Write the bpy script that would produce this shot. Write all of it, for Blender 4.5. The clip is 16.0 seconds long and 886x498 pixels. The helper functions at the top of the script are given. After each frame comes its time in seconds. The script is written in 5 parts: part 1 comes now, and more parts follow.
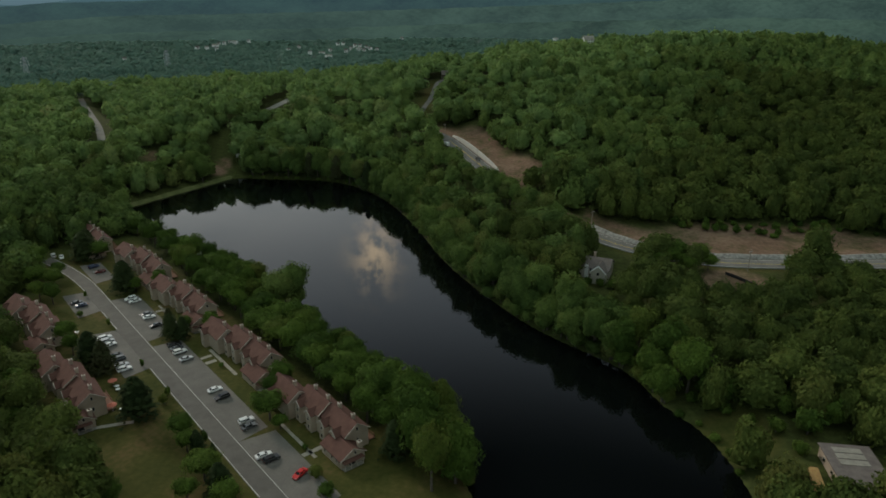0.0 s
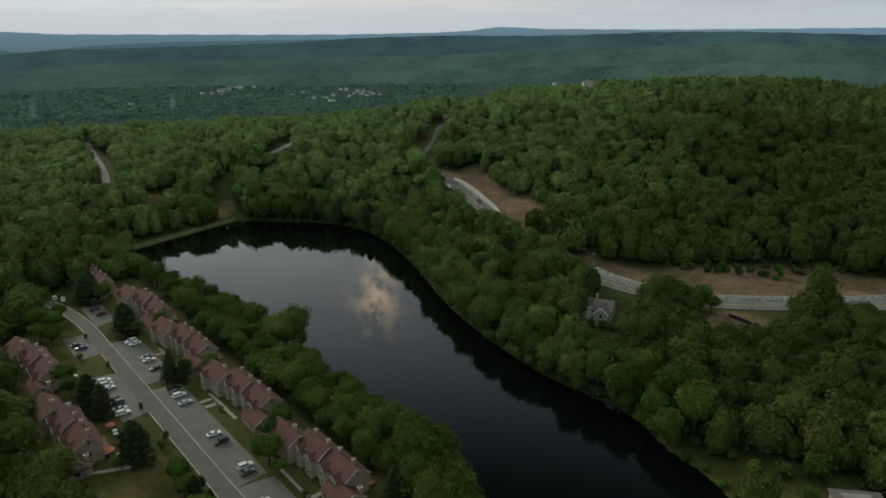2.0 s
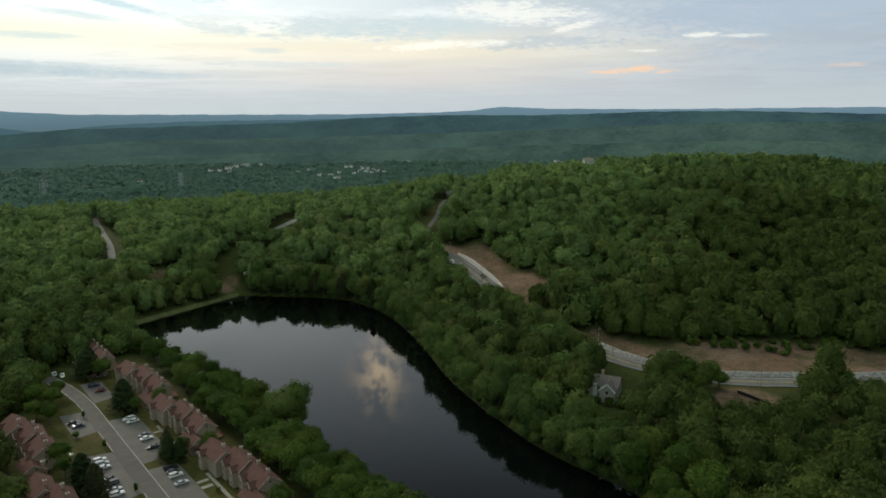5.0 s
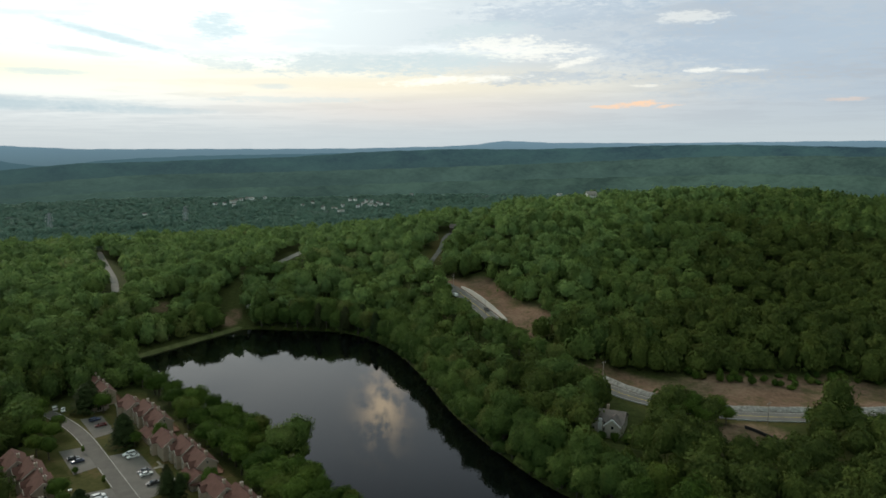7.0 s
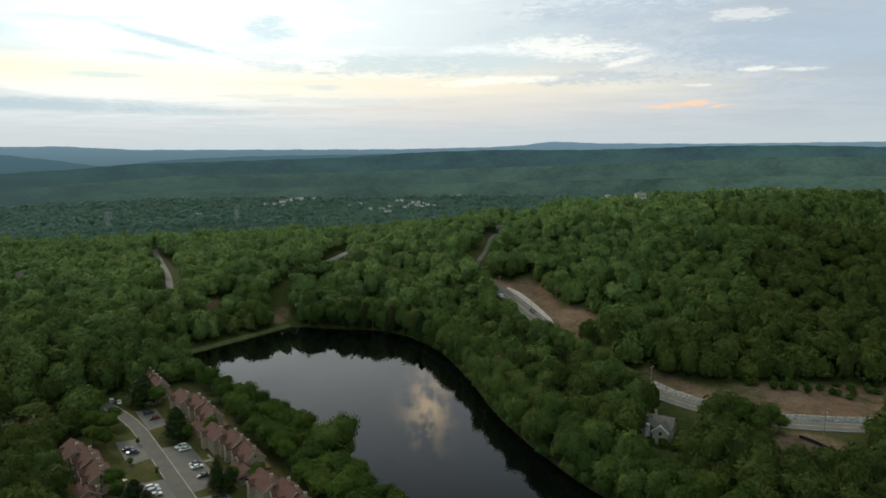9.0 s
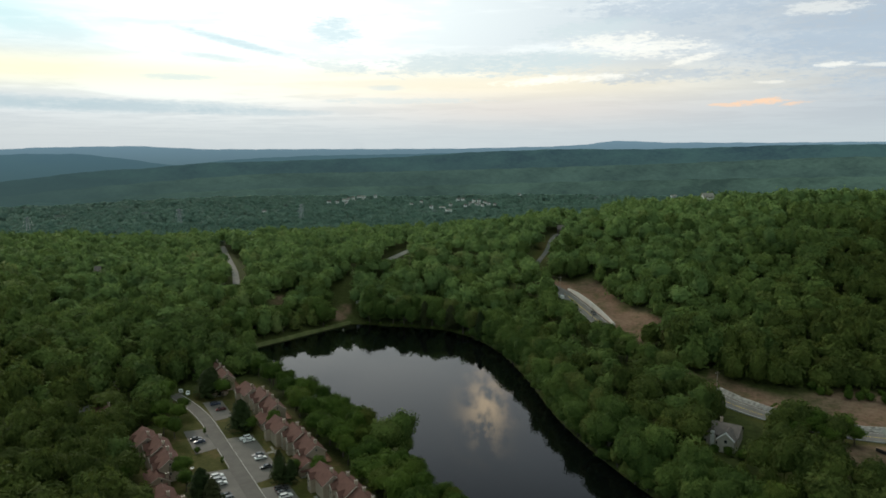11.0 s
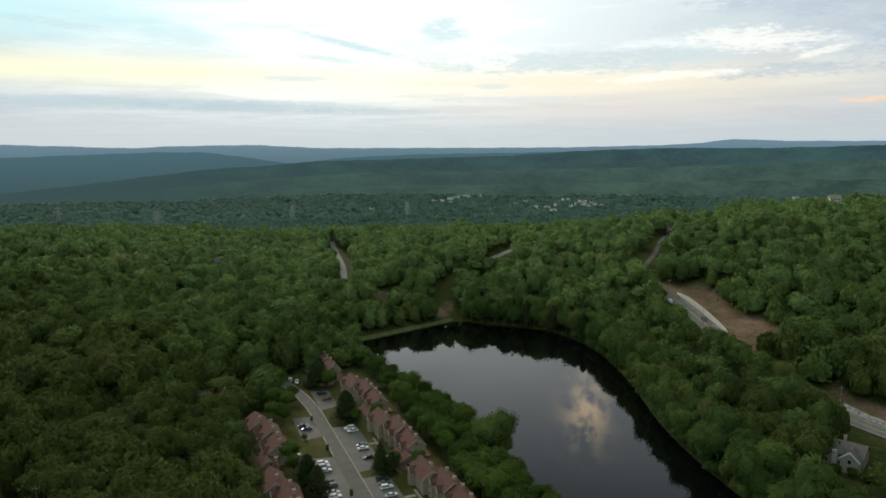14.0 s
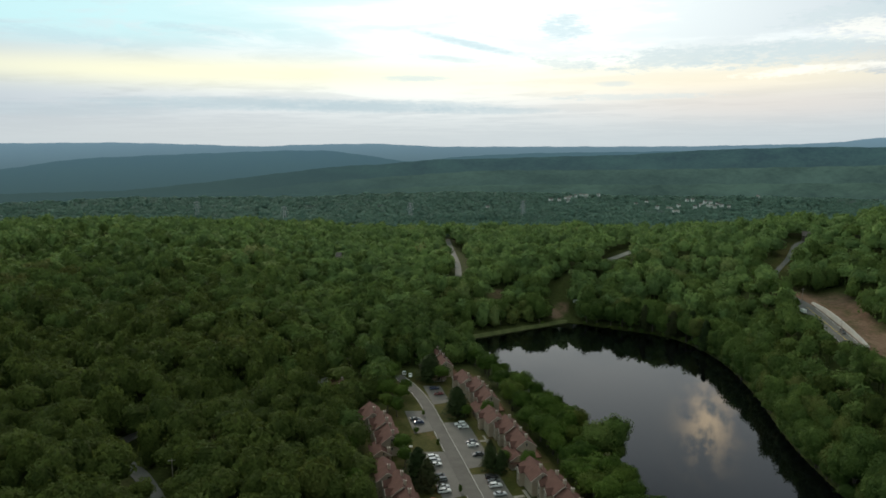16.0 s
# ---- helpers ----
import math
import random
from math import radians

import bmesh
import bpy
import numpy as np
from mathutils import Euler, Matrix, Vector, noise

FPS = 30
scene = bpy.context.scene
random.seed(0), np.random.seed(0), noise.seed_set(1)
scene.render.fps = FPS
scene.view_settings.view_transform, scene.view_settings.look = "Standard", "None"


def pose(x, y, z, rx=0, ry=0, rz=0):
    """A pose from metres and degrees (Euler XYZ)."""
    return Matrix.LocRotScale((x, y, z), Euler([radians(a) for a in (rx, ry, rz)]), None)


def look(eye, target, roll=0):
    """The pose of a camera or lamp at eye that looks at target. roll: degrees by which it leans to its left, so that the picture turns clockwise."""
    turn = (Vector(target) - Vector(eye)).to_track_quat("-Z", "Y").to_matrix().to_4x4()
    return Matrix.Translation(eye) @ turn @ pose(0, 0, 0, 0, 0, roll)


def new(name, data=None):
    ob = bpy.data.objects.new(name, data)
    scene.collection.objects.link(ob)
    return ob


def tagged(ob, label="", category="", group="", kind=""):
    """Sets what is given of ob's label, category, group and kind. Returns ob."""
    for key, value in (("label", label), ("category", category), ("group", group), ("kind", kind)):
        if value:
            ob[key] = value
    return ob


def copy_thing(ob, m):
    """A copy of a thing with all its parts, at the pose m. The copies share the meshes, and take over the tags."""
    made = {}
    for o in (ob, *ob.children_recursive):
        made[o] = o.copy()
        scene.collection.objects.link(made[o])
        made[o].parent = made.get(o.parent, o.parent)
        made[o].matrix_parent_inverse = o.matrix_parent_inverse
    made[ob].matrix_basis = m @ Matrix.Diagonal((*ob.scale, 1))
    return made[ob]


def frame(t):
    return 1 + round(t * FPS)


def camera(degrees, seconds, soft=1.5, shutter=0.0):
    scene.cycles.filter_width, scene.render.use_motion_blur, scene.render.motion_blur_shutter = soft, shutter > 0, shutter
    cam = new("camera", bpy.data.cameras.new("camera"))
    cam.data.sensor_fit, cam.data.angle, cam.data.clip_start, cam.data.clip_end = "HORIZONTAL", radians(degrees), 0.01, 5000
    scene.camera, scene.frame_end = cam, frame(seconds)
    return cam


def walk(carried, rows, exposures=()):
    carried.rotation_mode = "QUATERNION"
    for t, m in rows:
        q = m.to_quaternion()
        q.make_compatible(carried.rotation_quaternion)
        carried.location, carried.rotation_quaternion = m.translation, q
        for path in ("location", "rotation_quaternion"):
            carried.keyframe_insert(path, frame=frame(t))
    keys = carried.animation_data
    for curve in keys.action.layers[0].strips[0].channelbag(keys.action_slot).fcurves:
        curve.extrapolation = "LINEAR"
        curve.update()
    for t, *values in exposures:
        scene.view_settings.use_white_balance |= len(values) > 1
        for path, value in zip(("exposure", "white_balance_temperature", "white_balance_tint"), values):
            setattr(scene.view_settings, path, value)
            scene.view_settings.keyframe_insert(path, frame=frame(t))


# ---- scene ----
# The drone hovers over the near end of the lake: it tilts up, then turns to its left.
EYE = 125.0
cam = camera(64.57, 16.0, soft=1.7)
ROWS = [  # seconds, heading to the left, tilt up, lean
    (0.0, 0.000, -20.895, 0.297),
    (0.5, 0.037, -20.438, 0.278),
    (1.0, 0.088, -19.500, 0.236),
    (1.5, 0.137, -18.467, 0.216),
    (2.0, 0.171, -17.472, 0.174),
    (2.5, 0.230, -16.380, 0.137),
    (3.0, 0.284, -15.357, 0.139),
    (3.5, 0.331, -14.340, 0.099),
    (4.0, 0.356, -13.316, 0.127),
    (4.5, 0.407, -12.435, 0.094),
    (5.0, 0.473, -11.351, 0.066),
    (5.2, 0.492, -10.985, 0.062),
    (7.3, 0.905, -8.572, -0.036),
    (7.5, 1.194, -8.576, -0.041),
    (8.0, 2.122, -8.581, -0.023),
    (8.5, 3.324, -8.584, -0.068),
    (9.0, 4.565, -8.585, -0.041),
    (9.2, 5.088, -8.588, -0.048),
    (11.3, 10.272, -8.632, -0.121),
    (11.5, 10.782, -8.636, -0.128),
    (12.0, 12.125, -8.655, -0.153),
    (12.5, 13.513, -8.662, -0.155),
    (13.0, 14.981, -8.678, -0.178),
    (13.5, 16.386, -8.697, -0.193),
    (14.0, 18.056, -8.706, -0.195),
    (14.5, 20.445, -8.729, -0.195),
    (15.0, 22.538, -8.757, -0.184),
    (15.5, 25.189, -8.765, -0.183),
    (16.0, 27.527, -8.781, -0.187),
]
EXPOSURES = [(0.0, 0.04), (3.0, 0.10), (7.5, 0.26), (16.0, 0.26)]
walk(cam, [(t, pose(0, 0, EYE, 90 + tilt, 0, head) @ pose(0, 0, 0, 0, 0, lean)) for t, head, tilt, lean in ROWS], EXPOSURES)

# ---------------------------------------------------------------- sky and sun
SUN_HEADING, SUN_HEIGHT = -44.0, 27.0   # degrees: to the right of straight ahead (minus: left), above the horizon
world = bpy.data.worlds.new("evening_sky")
scene.world = world
world.use_nodes = True
wt = world.node_tree
wt.nodes.clear()


def sky_node(kind, **values):
    n = wt.nodes.new(kind)
    for key, value in values.items():
        n.inputs[key].default_value = value
    return n


def sky_math(op, a, b=None, clamp=False):
    n = wt.nodes.new("ShaderNodeMath")
    n.operation, n.use_clamp = op, clamp
    for i, v in enumerate((a, b)):
        if v is None:
            continue
        if isinstance(v, (int, float)):
            n.inputs[i].default_value = v
        else:
            wt.links.new(v, n.inputs[i])
    return n.outputs[0]


def sky_range(v, a, b, c, d, smooth=True):
    n = wt.nodes.new("ShaderNodeMapRange")
    n.interpolation_type = "SMOOTHSTEP" if smooth else "LINEAR"
    wt.links.new(v, n.inputs[0])
    for i, x in enumerate((a, b, c, d)):
        n.inputs[i + 1].default_value = x
    return n.outputs[0]


def sky_mix(f, a, b):
    n = wt.nodes.new("ShaderNodeMix")
    n.data_type = "RGBA"
    for i, v in ((0, f), (6, a), (7, b)):
        if isinstance(v, (int, float, tuple)):
            n.inputs[i].default_value = v
        else:
            wt.links.new(v, n.inputs[i])
    return n.outputs[2]


def sky_noise(vec, scale, detail, rough=0.55, warp=0.0):
    n = sky_node("ShaderNodeTexNoise", Scale=scale, Detail=detail, Roughness=rough, Distortion=warp)
    wt.links.new(vec, n.inputs["Vector"])
    return n.outputs["Fac"]


def sky_spot(heading, height, wide, high):
    """A soft round place in the sky, 1 in its middle."""
    h, e = radians(heading), radians(height)
    dh = sky_math("MULTIPLY", sky_math("SUBTRACT", sky_azim, h), 1 / radians(wide))
    de = sky_math("MULTIPLY", sky_math("SUBTRACT", sky_elev, e), 1 / radians(high))
    r2 = sky_math("ADD", sky_math("MULTIPLY", dh, dh), sky_math("MULTIPLY", de, de))
    return sky_math("POWER", 2.718, sky_math("MULTIPLY", r2, -1.0))


sky_tex = wt.nodes.new("ShaderNodeTexSky")
sky_tex.sky_type, sky_tex.sun_disc = "NISHITA", False
sky_tex.sun_elevation, sky_tex.sun_rotation = radians(SUN_HEIGHT), radians(SUN_HEADING)
sky_tex.altitude, sky_tex.air_density, sky_tex.dust_density, sky_tex.ozone_density = 300, 1.0, 2.0, 1.5
coords = wt.nodes.new("ShaderNodeTexCoord")
way = wt.nodes.new("ShaderNodeSeparateXYZ")
wt.links.new(coords.outputs["Generated"], way.inputs[0])
wx, wy, wz = way.outputs
sky_azim = sky_math("ARCTAN2", wx, wy)
sky_elev = sky_math("ARCSINE", wz)
# The cloud deck seen in perspective: it crowds together towards the horizon.
lift = sky_math("ADD", sky_math("MAXIMUM", wz, 0.0), 0.032)
deck = wt.nodes.new("ShaderNodeCombineXYZ")
wt.links.new(sky_math("DIVIDE", wx, lift), deck.inputs[0])
wt.links.new(sky_math("DIVIDE", wy, lift), deck.inputs[1])
deck.inputs[2].default_value = 3.7
thick = sky_noise(deck.outputs[0], 0.42, 7, 0.58, 0.25)
wisps = sky_noise(deck.outputs[0], 1.15, 7, 0.62, 0.5)
cover = sky_math("ADD", sky_math("MULTIPLY", thick, 0.62), sky_math("MULTIPLY", wisps, 0.38))
grey = sky_range(cover, 0.44, 0.57, 0.0, 1.0)
# Bright veil: whitest over the hidden sun, dimmer away from it, heavy grey cloud overhead.
glow = sky_spot(-21, 11, 29, 12)
over = sky_math("MULTIPLY", sky_range(sky_elev, 0.42, 0.66, 0.0, 1.0), sky_range(sky_elev, 0.80, 1.15, 1.0, 0.0))
veil = sky_mix(glow, (3.9, 4.6, 5.3, 1), (10.8, 11.3, 10.9, 1))
veil = sky_mix(over, veil, (0.22, 0.24, 0.27, 1))
dark_cloud = sky_mix(glow, (3.5, 4.1, 4.8, 1), (8.2, 9.0, 9.0, 1))
dark_cloud = sky_mix(over, dark_cloud, (0.14, 0.15, 0.17, 1))
clouds = sky_mix(sky_math("MULTIPLY", grey, 0.95), veil, dark_cloud)
# Unseen bright sky added behind the camera, down to the horizon, lighting near sides.
back = sky_math("MULTIPLY", sky_range(wy, -0.05, -0.6, 0.0, 1.0), sky_range(sky_elev, 0.5, 0.95, 1.0, 0.0))
clouds = sky_mix(back, clouds, (4.3, 5.1, 4.9, 1))
# Overhead, out of view, a bright patch is added to light the treetops.
thin = sky_range(sky_elev, 0.85, 1.15, 0.0, 1.0)
clouds = sky_mix(thin, clouds, (7.4, 8.9, 8.2, 1))
# Cyan sky high to the left, pale yellow under it, a warm band under the hidden sun.
cyan = sky_math("MULTIPLY", sky_math("MULTIPLY", sky_range(sky_elev, 0.095, 0.15, 0.0, 0.85), sky_range(sky_elev, 0.3, 0.45, 1.0, 0.0)), sky_range(sky_azim, -0.35, -0.95, 0.0, 1.0))
clouds = sky_mix(sky_math("MULTIPLY", cyan, sky_range(wisps, 0.36, 0.52, 0.6, 1.0)), clouds, (4.9, 7.9, 8.2, 1))
clouds = sky_mix(sky_math("MULTIPLY", sky_spot(-46, 5.2, 26, 1.1), 0.85), clouds, (8.6, 8.5, 6.0, 1))
warm = sky_math("MULTIPLY", sky_spot(-6, 4.4, 22, 1.5), 0.7)
clouds = sky_mix(warm, clouds, (9.2, 8.2, 5.9, 1))
low = sky_range(sky_elev, 0.0, 0.072, 1.0, 0.0)
clouds = sky_mix(sky_math("MULTIPLY", low, 0.85), clouds, (4.9, 5.5, 5.75, 1))
clouds = sky_mix(sky_math("MULTIPLY", sky_spot(-3, 2.6, 16, 1.3), 0.6), clouds, (6.6, 6.0, 5.5, 1))
# Single clouds with frayed edges: heading, height, half width, half height, slope, strength.
stretch = wt.nodes.new("ShaderNodeCombineXYZ")
wt.links.new(sky_math("MULTIPLY", sky_azim, 16.0), stretch.inputs[0])
wt.links.new(sky_math("MULTIPLY", sky_elev, 62.0), stretch.inputs[1])
fray = sky_math("SUBTRACT", sky_noise(stretch.outputs[0], 1.5, 6, 0.65, 0.4), 0.5)
fleck = sky_math("SUBTRACT", sky_noise(stretch.outputs[0], 5.5, 5, 0.65, 0.3), 0.5)


def sky_cloud(heading, height, wide, high, slope=0.0, strength=1.0, torn=2.1):
    h, e = radians(heading), radians(height)
    dh = sky_math("SUBTRACT", sky_azim, h)
    de = sky_math("SUBTRACT", sky_math("SUBTRACT", sky_elev, e), sky_math("MULTIPLY", dh, slope))
    dh, de = sky_math("MULTIPLY", dh, 1 / radians(wide)), sky_math("MULTIPLY", de, 1 / radians(high))
    r2 = sky_math("ADD", sky_math("MULTIPLY", dh, dh), sky_math("MULTIPLY", de, de))
    edge = sky_math("ADD", sky_math("ADD", r2, sky_math("MULTIPLY", fray, 2.2 * torn)), sky_math("MULTIPLY", fleck, 2.2 * torn))
    return sky_range(edge, -0.1, 1.7, strength, 0.0)


CLOUDS = [
    ((3.9, 4.8, 5.7, 1), ((23, 7.0, 10, 2.3, 0, 0.75), (9, 9.8, 7, 1.0, 0, 0.6), (7, 5.0, 6, 0.5, 0, 0.55), (27, 3.8, 9, 0.8, 0, 0.4), (22, 11.5, 12, 1.4, 0, 0.7))),
    ((4.5, 6.2, 6.8, 1), ((-18.1, 8.6, 2.0, 1.0, -0.1, 0.65, 1.3), (-25.4, 7.5, 4.4, 0.34, -0.22, 0.75, 0.8), (-27.0, 6.4, 2.8, 0.25, -0.1, 0.5, 0.8), (-29.5, 4.9, 3.0, 0.25, 0, 0.5, 0.9),
                          (-46, 8.2, 3.6, 0.28, -0.1, 0.4), (-56, 7.4, 5, 0.4, -0.08, 0.45), (-58, 10, 6, 0.5, 0, 0.4))),
    ((5.6, 6.6, 6.8, 1), ((-9, 6.1, 6.0, 0.75, 0.05, 0.75), (-1.5, 6.2, 5.5, 0.8, 0.08, 0.8), (-14.1, 4.3, 1.5, 0.22, 0, 0.6, 0.7), (-17.5, 5.9, 3.0, 0.45, -0.1, 0.6), (2, 8.6, 4.5, 0.6, 0.1, 0.6), (-13, 3.3, 6, 0.22, 0, 0.45))),
    ((3.9, 5.1, 5.7, 1), ((-33, 2.7, 9.0, 0.5, 0, 0.75, 0.7), (-44, 2.9, 10, 0.5, 0, 0.7, 0.7), (-24, 2.35, 5, 0.3, 0, 0.55, 0.7), (-56, 2.3, 9, 0.5, 0, 0.3, 0.7))),
    ((10.5, 10.2, 9.0, 1), ((5.2, 7.3, 5.0, 0.8, -0.05, 0.5), (9.8, 6.2, 2.0, 0.25, 0.2, 0.5), (18, 9.2, 2.3, 0.45, 0, 0.35), (19.1, 5.35, 1.1, 0.18, 0, 0.55), (21.9, 5.2, 1.5, 0.14, 0, 0.4), (0, 4.9, 5, 0.3, 0.05, 0.6), (15, 4.3, 1.2, 0.1, 0, 0.35))),
    ((8.6, 6.0, 4.2, 1), ((14.5, 2.95, 1.8, 0.24, 0.05, 0.95), (12.3, 2.75, 1.3, 0.13, 0, 0.7), (16.7, 2.75, 0.9, 0.12, 0.1, 0.7), (28.6, 3.0, 1.4, 0.14, 0, 0.35))),
]
for tone, places in CLOUDS:
    for place in places:
        clouds = sky_mix(sky_cloud(*place), clouds, tone)
# A lone lit cloud higher up, which the lake mirrors.
puff = sky_math("MULTIPLY", sky_spot(-5.9, 21.4, 1.75, 2.5), sky_range(sky_noise(coords.outputs["Generated"], 34, 7, 0.62), 0.40, 0.60, 0.0, 1.0))
clouds = sky_mix(puff, clouds, (24.0, 19.5, 13.5, 1))
whole = sky_mix(0.98, sky_tex.outputs[0], clouds)
backg = wt.nodes.new("ShaderNodeBackground")
backg.inputs[1].default_value = 0.10
wt.links.new(whole, backg.inputs[0])
wt.links.new(backg.outputs[0], wt.nodes.new("ShaderNodeOutputWorld").inputs[0])

sun = new("sun", bpy.data.lights.new("sun", "SUN"))
sun.data.energy, sun.data.angle, sun.data.color = 1.5, radians(14), (1.0, 0.9, 0.76)
sun_way = Vector((math.sin(radians(SUN_HEADING)) * math.cos(radians(SUN_HEIGHT)), math.cos(radians(SUN_HEADING)) * math.cos(radians(SUN_HEIGHT)), math.sin(radians(SUN_HEIGHT))))
sun.matrix_world = look((0, 0, 400), Vector((0, 0, 400)) - sun_way)

# ---------------------------------------------------------------- materials
def rgba(c):
    return (*c, 1.0)


class Mat:
    """A node material with a few shorthands."""

    def __init__(self, name, rough=0.8, metal=0.0, spec=0.3):
        self.m = bpy.data.materials.new(name)
        self.m.use_nodes = True
        self.t = self.m.node_tree
        self.b = next(n for n in self.t.nodes if n.type == "BSDF_PRINCIPLED")
        self.b.inputs["Roughness"].default_value = rough
        self.b.inputs["Metallic"].default_value = metal
        self.b.inputs["Specular IOR Level"].default_value = spec
        self.geo = self.t.nodes.new("ShaderNodeNewGeometry")

    def put(self, a, b):
        self.t.links.new(a, b)

    def noise(self, scale, detail=3.0, rough=0.55, vec=None):
        n = self.t.nodes.new("ShaderNodeTexNoise")
        n.inputs["Scale"].default_value, n.inputs["Detail"].default_value, n.inputs["Roughness"].default_value = scale, detail, rough
        self.put(vec or self.geo.outputs["Position"], n.inputs["Vector"])
        return n.outputs["Fac"]

    def ramp(self, fac, *stops):
        n = self.t.nodes.new("ShaderNodeValToRGB")
        e = n.color_ramp.elements
        while len(e) < len(stops):
            e.new(0.5)
        for el, (p, c) in zip(e, stops):
            el.position, el.color = p, rgba(c)
        self.put(fac, n.inputs[0])
        return n.outputs[0]

    def mix(self, f, a, b, kind="MIX"):
        n = self.t.nodes.new("ShaderNodeMix")
        n.data_type, n.blend_type = "RGBA", kind
        for i, v in ((0, f), (6, a), (7, b)):
            if isinstance(v, (int, float)):
                n.inputs[i].default_value = v
            elif isinstance(v, tuple):
                n.inputs[i].default_value = rgba(v)
            else:
                self.put(v, n.inputs[i])
        return n.outputs[2]

    def math(self, op, a, b=0.0, clamp=False):
        n = self.t.nodes.new("ShaderNodeMath")
        n.operation, n.use_clamp = op, clamp
        for i, v in enumerate((a, b)):
            if isinstance(v, (int, float)):
                n.inputs[i].default_value = v
            else:
                self.put(v, n.inputs[i])
        return n.outputs[0]

    def attr(self, name):
        n = self.t.nodes.new("ShaderNodeAttribute")
        n.attribute_name = name
        return n.outputs["Fac"]

    def random(self):
        return self.t.nodes.new("ShaderNodeObjectInfo").outputs["Random"]

    def color(self, c):
        if isinstance(c, tuple):
            self.b.inputs["Base Color"].default_value = rgba(c)
        else:
            self.put(c, self.b.inputs["Base Color"])
        return self

    def bump(self, height, strength=0.3, dist=0.1):
        n = self.t.nodes.new("ShaderNodeBump")
        n.inputs["Strength"].default_value, n.inputs["Distance"].default_value = strength, dist
        self.put(height, n.inputs["Height"])
        self.put(n.outputs[0], self.b.inputs["Normal"])
        return self


def spotted(name, a, b, scale=1.0, fine=9.0, rough=0.85, spec=0.3, bump=0.2, dist=0.05, metal=0.0):
    """A surface that wanders between two colours at two scales."""
    m = Mat(name, rough, metal, spec)
    big, small = m.noise(scale, 4), m.noise(scale * fine, 3)
    f = m.math("ADD", m.math("MULTIPLY", big, 0.65), m.math("MULTIPLY", small, 0.35))
    m.color(m.ramp(f, (0.36, a), (0.64, b)))
    if bump:
        m.bump(small, bump, dist)
    return m.m


def foliage(name, dark, light, by_object, grain=1.1, relief=0.5, gaps=0.75):
    """Leaves: hue by tree, sprays of young leaves among older ones, shade between them painted as dark gaps."""
    m = Mat(name, 0.8, 0.0, 0.06)
    tint = m.random() if by_object else m.attr("tint")
    mid = tuple(0.6 * a + 0.4 * b for a, b in zip(dark, light))
    olive = (light[0] * 1.2, light[1] * 0.82, light[2] * 1.1)
    base = m.ramp(tint, (0.0, dark), (0.4, mid), (0.8, light), (1.0, olive))
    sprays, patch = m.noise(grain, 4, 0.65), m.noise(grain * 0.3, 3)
    # shade in the gaps is mixed into the leaf colour as dark specks
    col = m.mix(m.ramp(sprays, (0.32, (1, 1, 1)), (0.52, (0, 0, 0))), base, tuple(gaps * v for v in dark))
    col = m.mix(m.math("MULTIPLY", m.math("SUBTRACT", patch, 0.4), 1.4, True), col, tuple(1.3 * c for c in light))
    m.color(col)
    m.bump(sprays, 0.9, relief)
    thin = m.t.nodes.new("ShaderNodeBsdfTranslucent")
    m.put(col, thin.inputs[0])
    both = m.t.nodes.new("ShaderNodeMixShader")
    both.inputs[0].default_value = 0.32
    out = next(n for n in m.t.nodes if n.type == "OUTPUT_MATERIAL")
    m.put(m.b.outputs[0], both.inputs[1])
    m.put(thin.outputs[0], both.inputs[2])
    m.put(both.outputs[0], out.inputs[0])
    return m.m


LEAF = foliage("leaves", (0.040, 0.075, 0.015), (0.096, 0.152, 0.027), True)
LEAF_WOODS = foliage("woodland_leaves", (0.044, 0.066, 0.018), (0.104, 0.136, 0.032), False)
# Haze is put into the leaf colours: paler, then bluer, with distance.
LEAF_MID_HAZE = foliage("woodland_leaves_thin_haze", (0.060, 0.100, 0.031), (0.136, 0.192, 0.050), False, 0.7, 0.5, 0.8)
# Leaves of the farther shore trees, lightened to match the painted haze around them.
LEAF_SHORE_HAZE = foliage("shore_leaves_thin_haze", (0.052, 0.090, 0.024), (0.118, 0.172, 0.042), True)
LEAF_HILL_HAZE = foliage("hill_leaves_haze_pale", (0.094, 0.154, 0.056), (0.196, 0.280, 0.088), False, 0.25, 0.6, 0.8)
LEAF_FAR_HAZE = foliage("distant_leaves_haze_blue", (0.096, 0.168, 0.140), (0.130, 0.216, 0.164), False, 0.06, 1.0, 0.85)
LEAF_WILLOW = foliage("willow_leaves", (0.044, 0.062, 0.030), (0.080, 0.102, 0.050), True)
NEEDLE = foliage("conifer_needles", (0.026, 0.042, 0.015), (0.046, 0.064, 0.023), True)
BARK = spotted("bark", (0.05, 0.04, 0.03), (0.13, 0.11, 0.09), 2.0, 6, 0.9)
ASPHALT = spotted("asphalt", (0.088, 0.082, 0.074), (0.125, 0.116, 0.104), 0.25, 14, 0.85, 0.3, 0.1, 0.01)
OLD_ASPHALT = spotted("worn_asphalt", (0.105, 0.102, 0.095), (0.165, 0.158, 0.145), 0.2, 14, 0.85, 0.3, 0.1, 0.01)
PALE_ROAD = spotted("sun_bleached_road", (0.15, 0.145, 0.135), (0.23, 0.222, 0.205), 0.2, 12, 0.85, 0.3, 0.1, 0.01)
BLEACHED_ROAD = spotted("bleached_concrete_road", (0.21, 0.20, 0.185), (0.31, 0.30, 0.275), 0.2, 12, 0.85, 0.3, 0.1, 0.01)
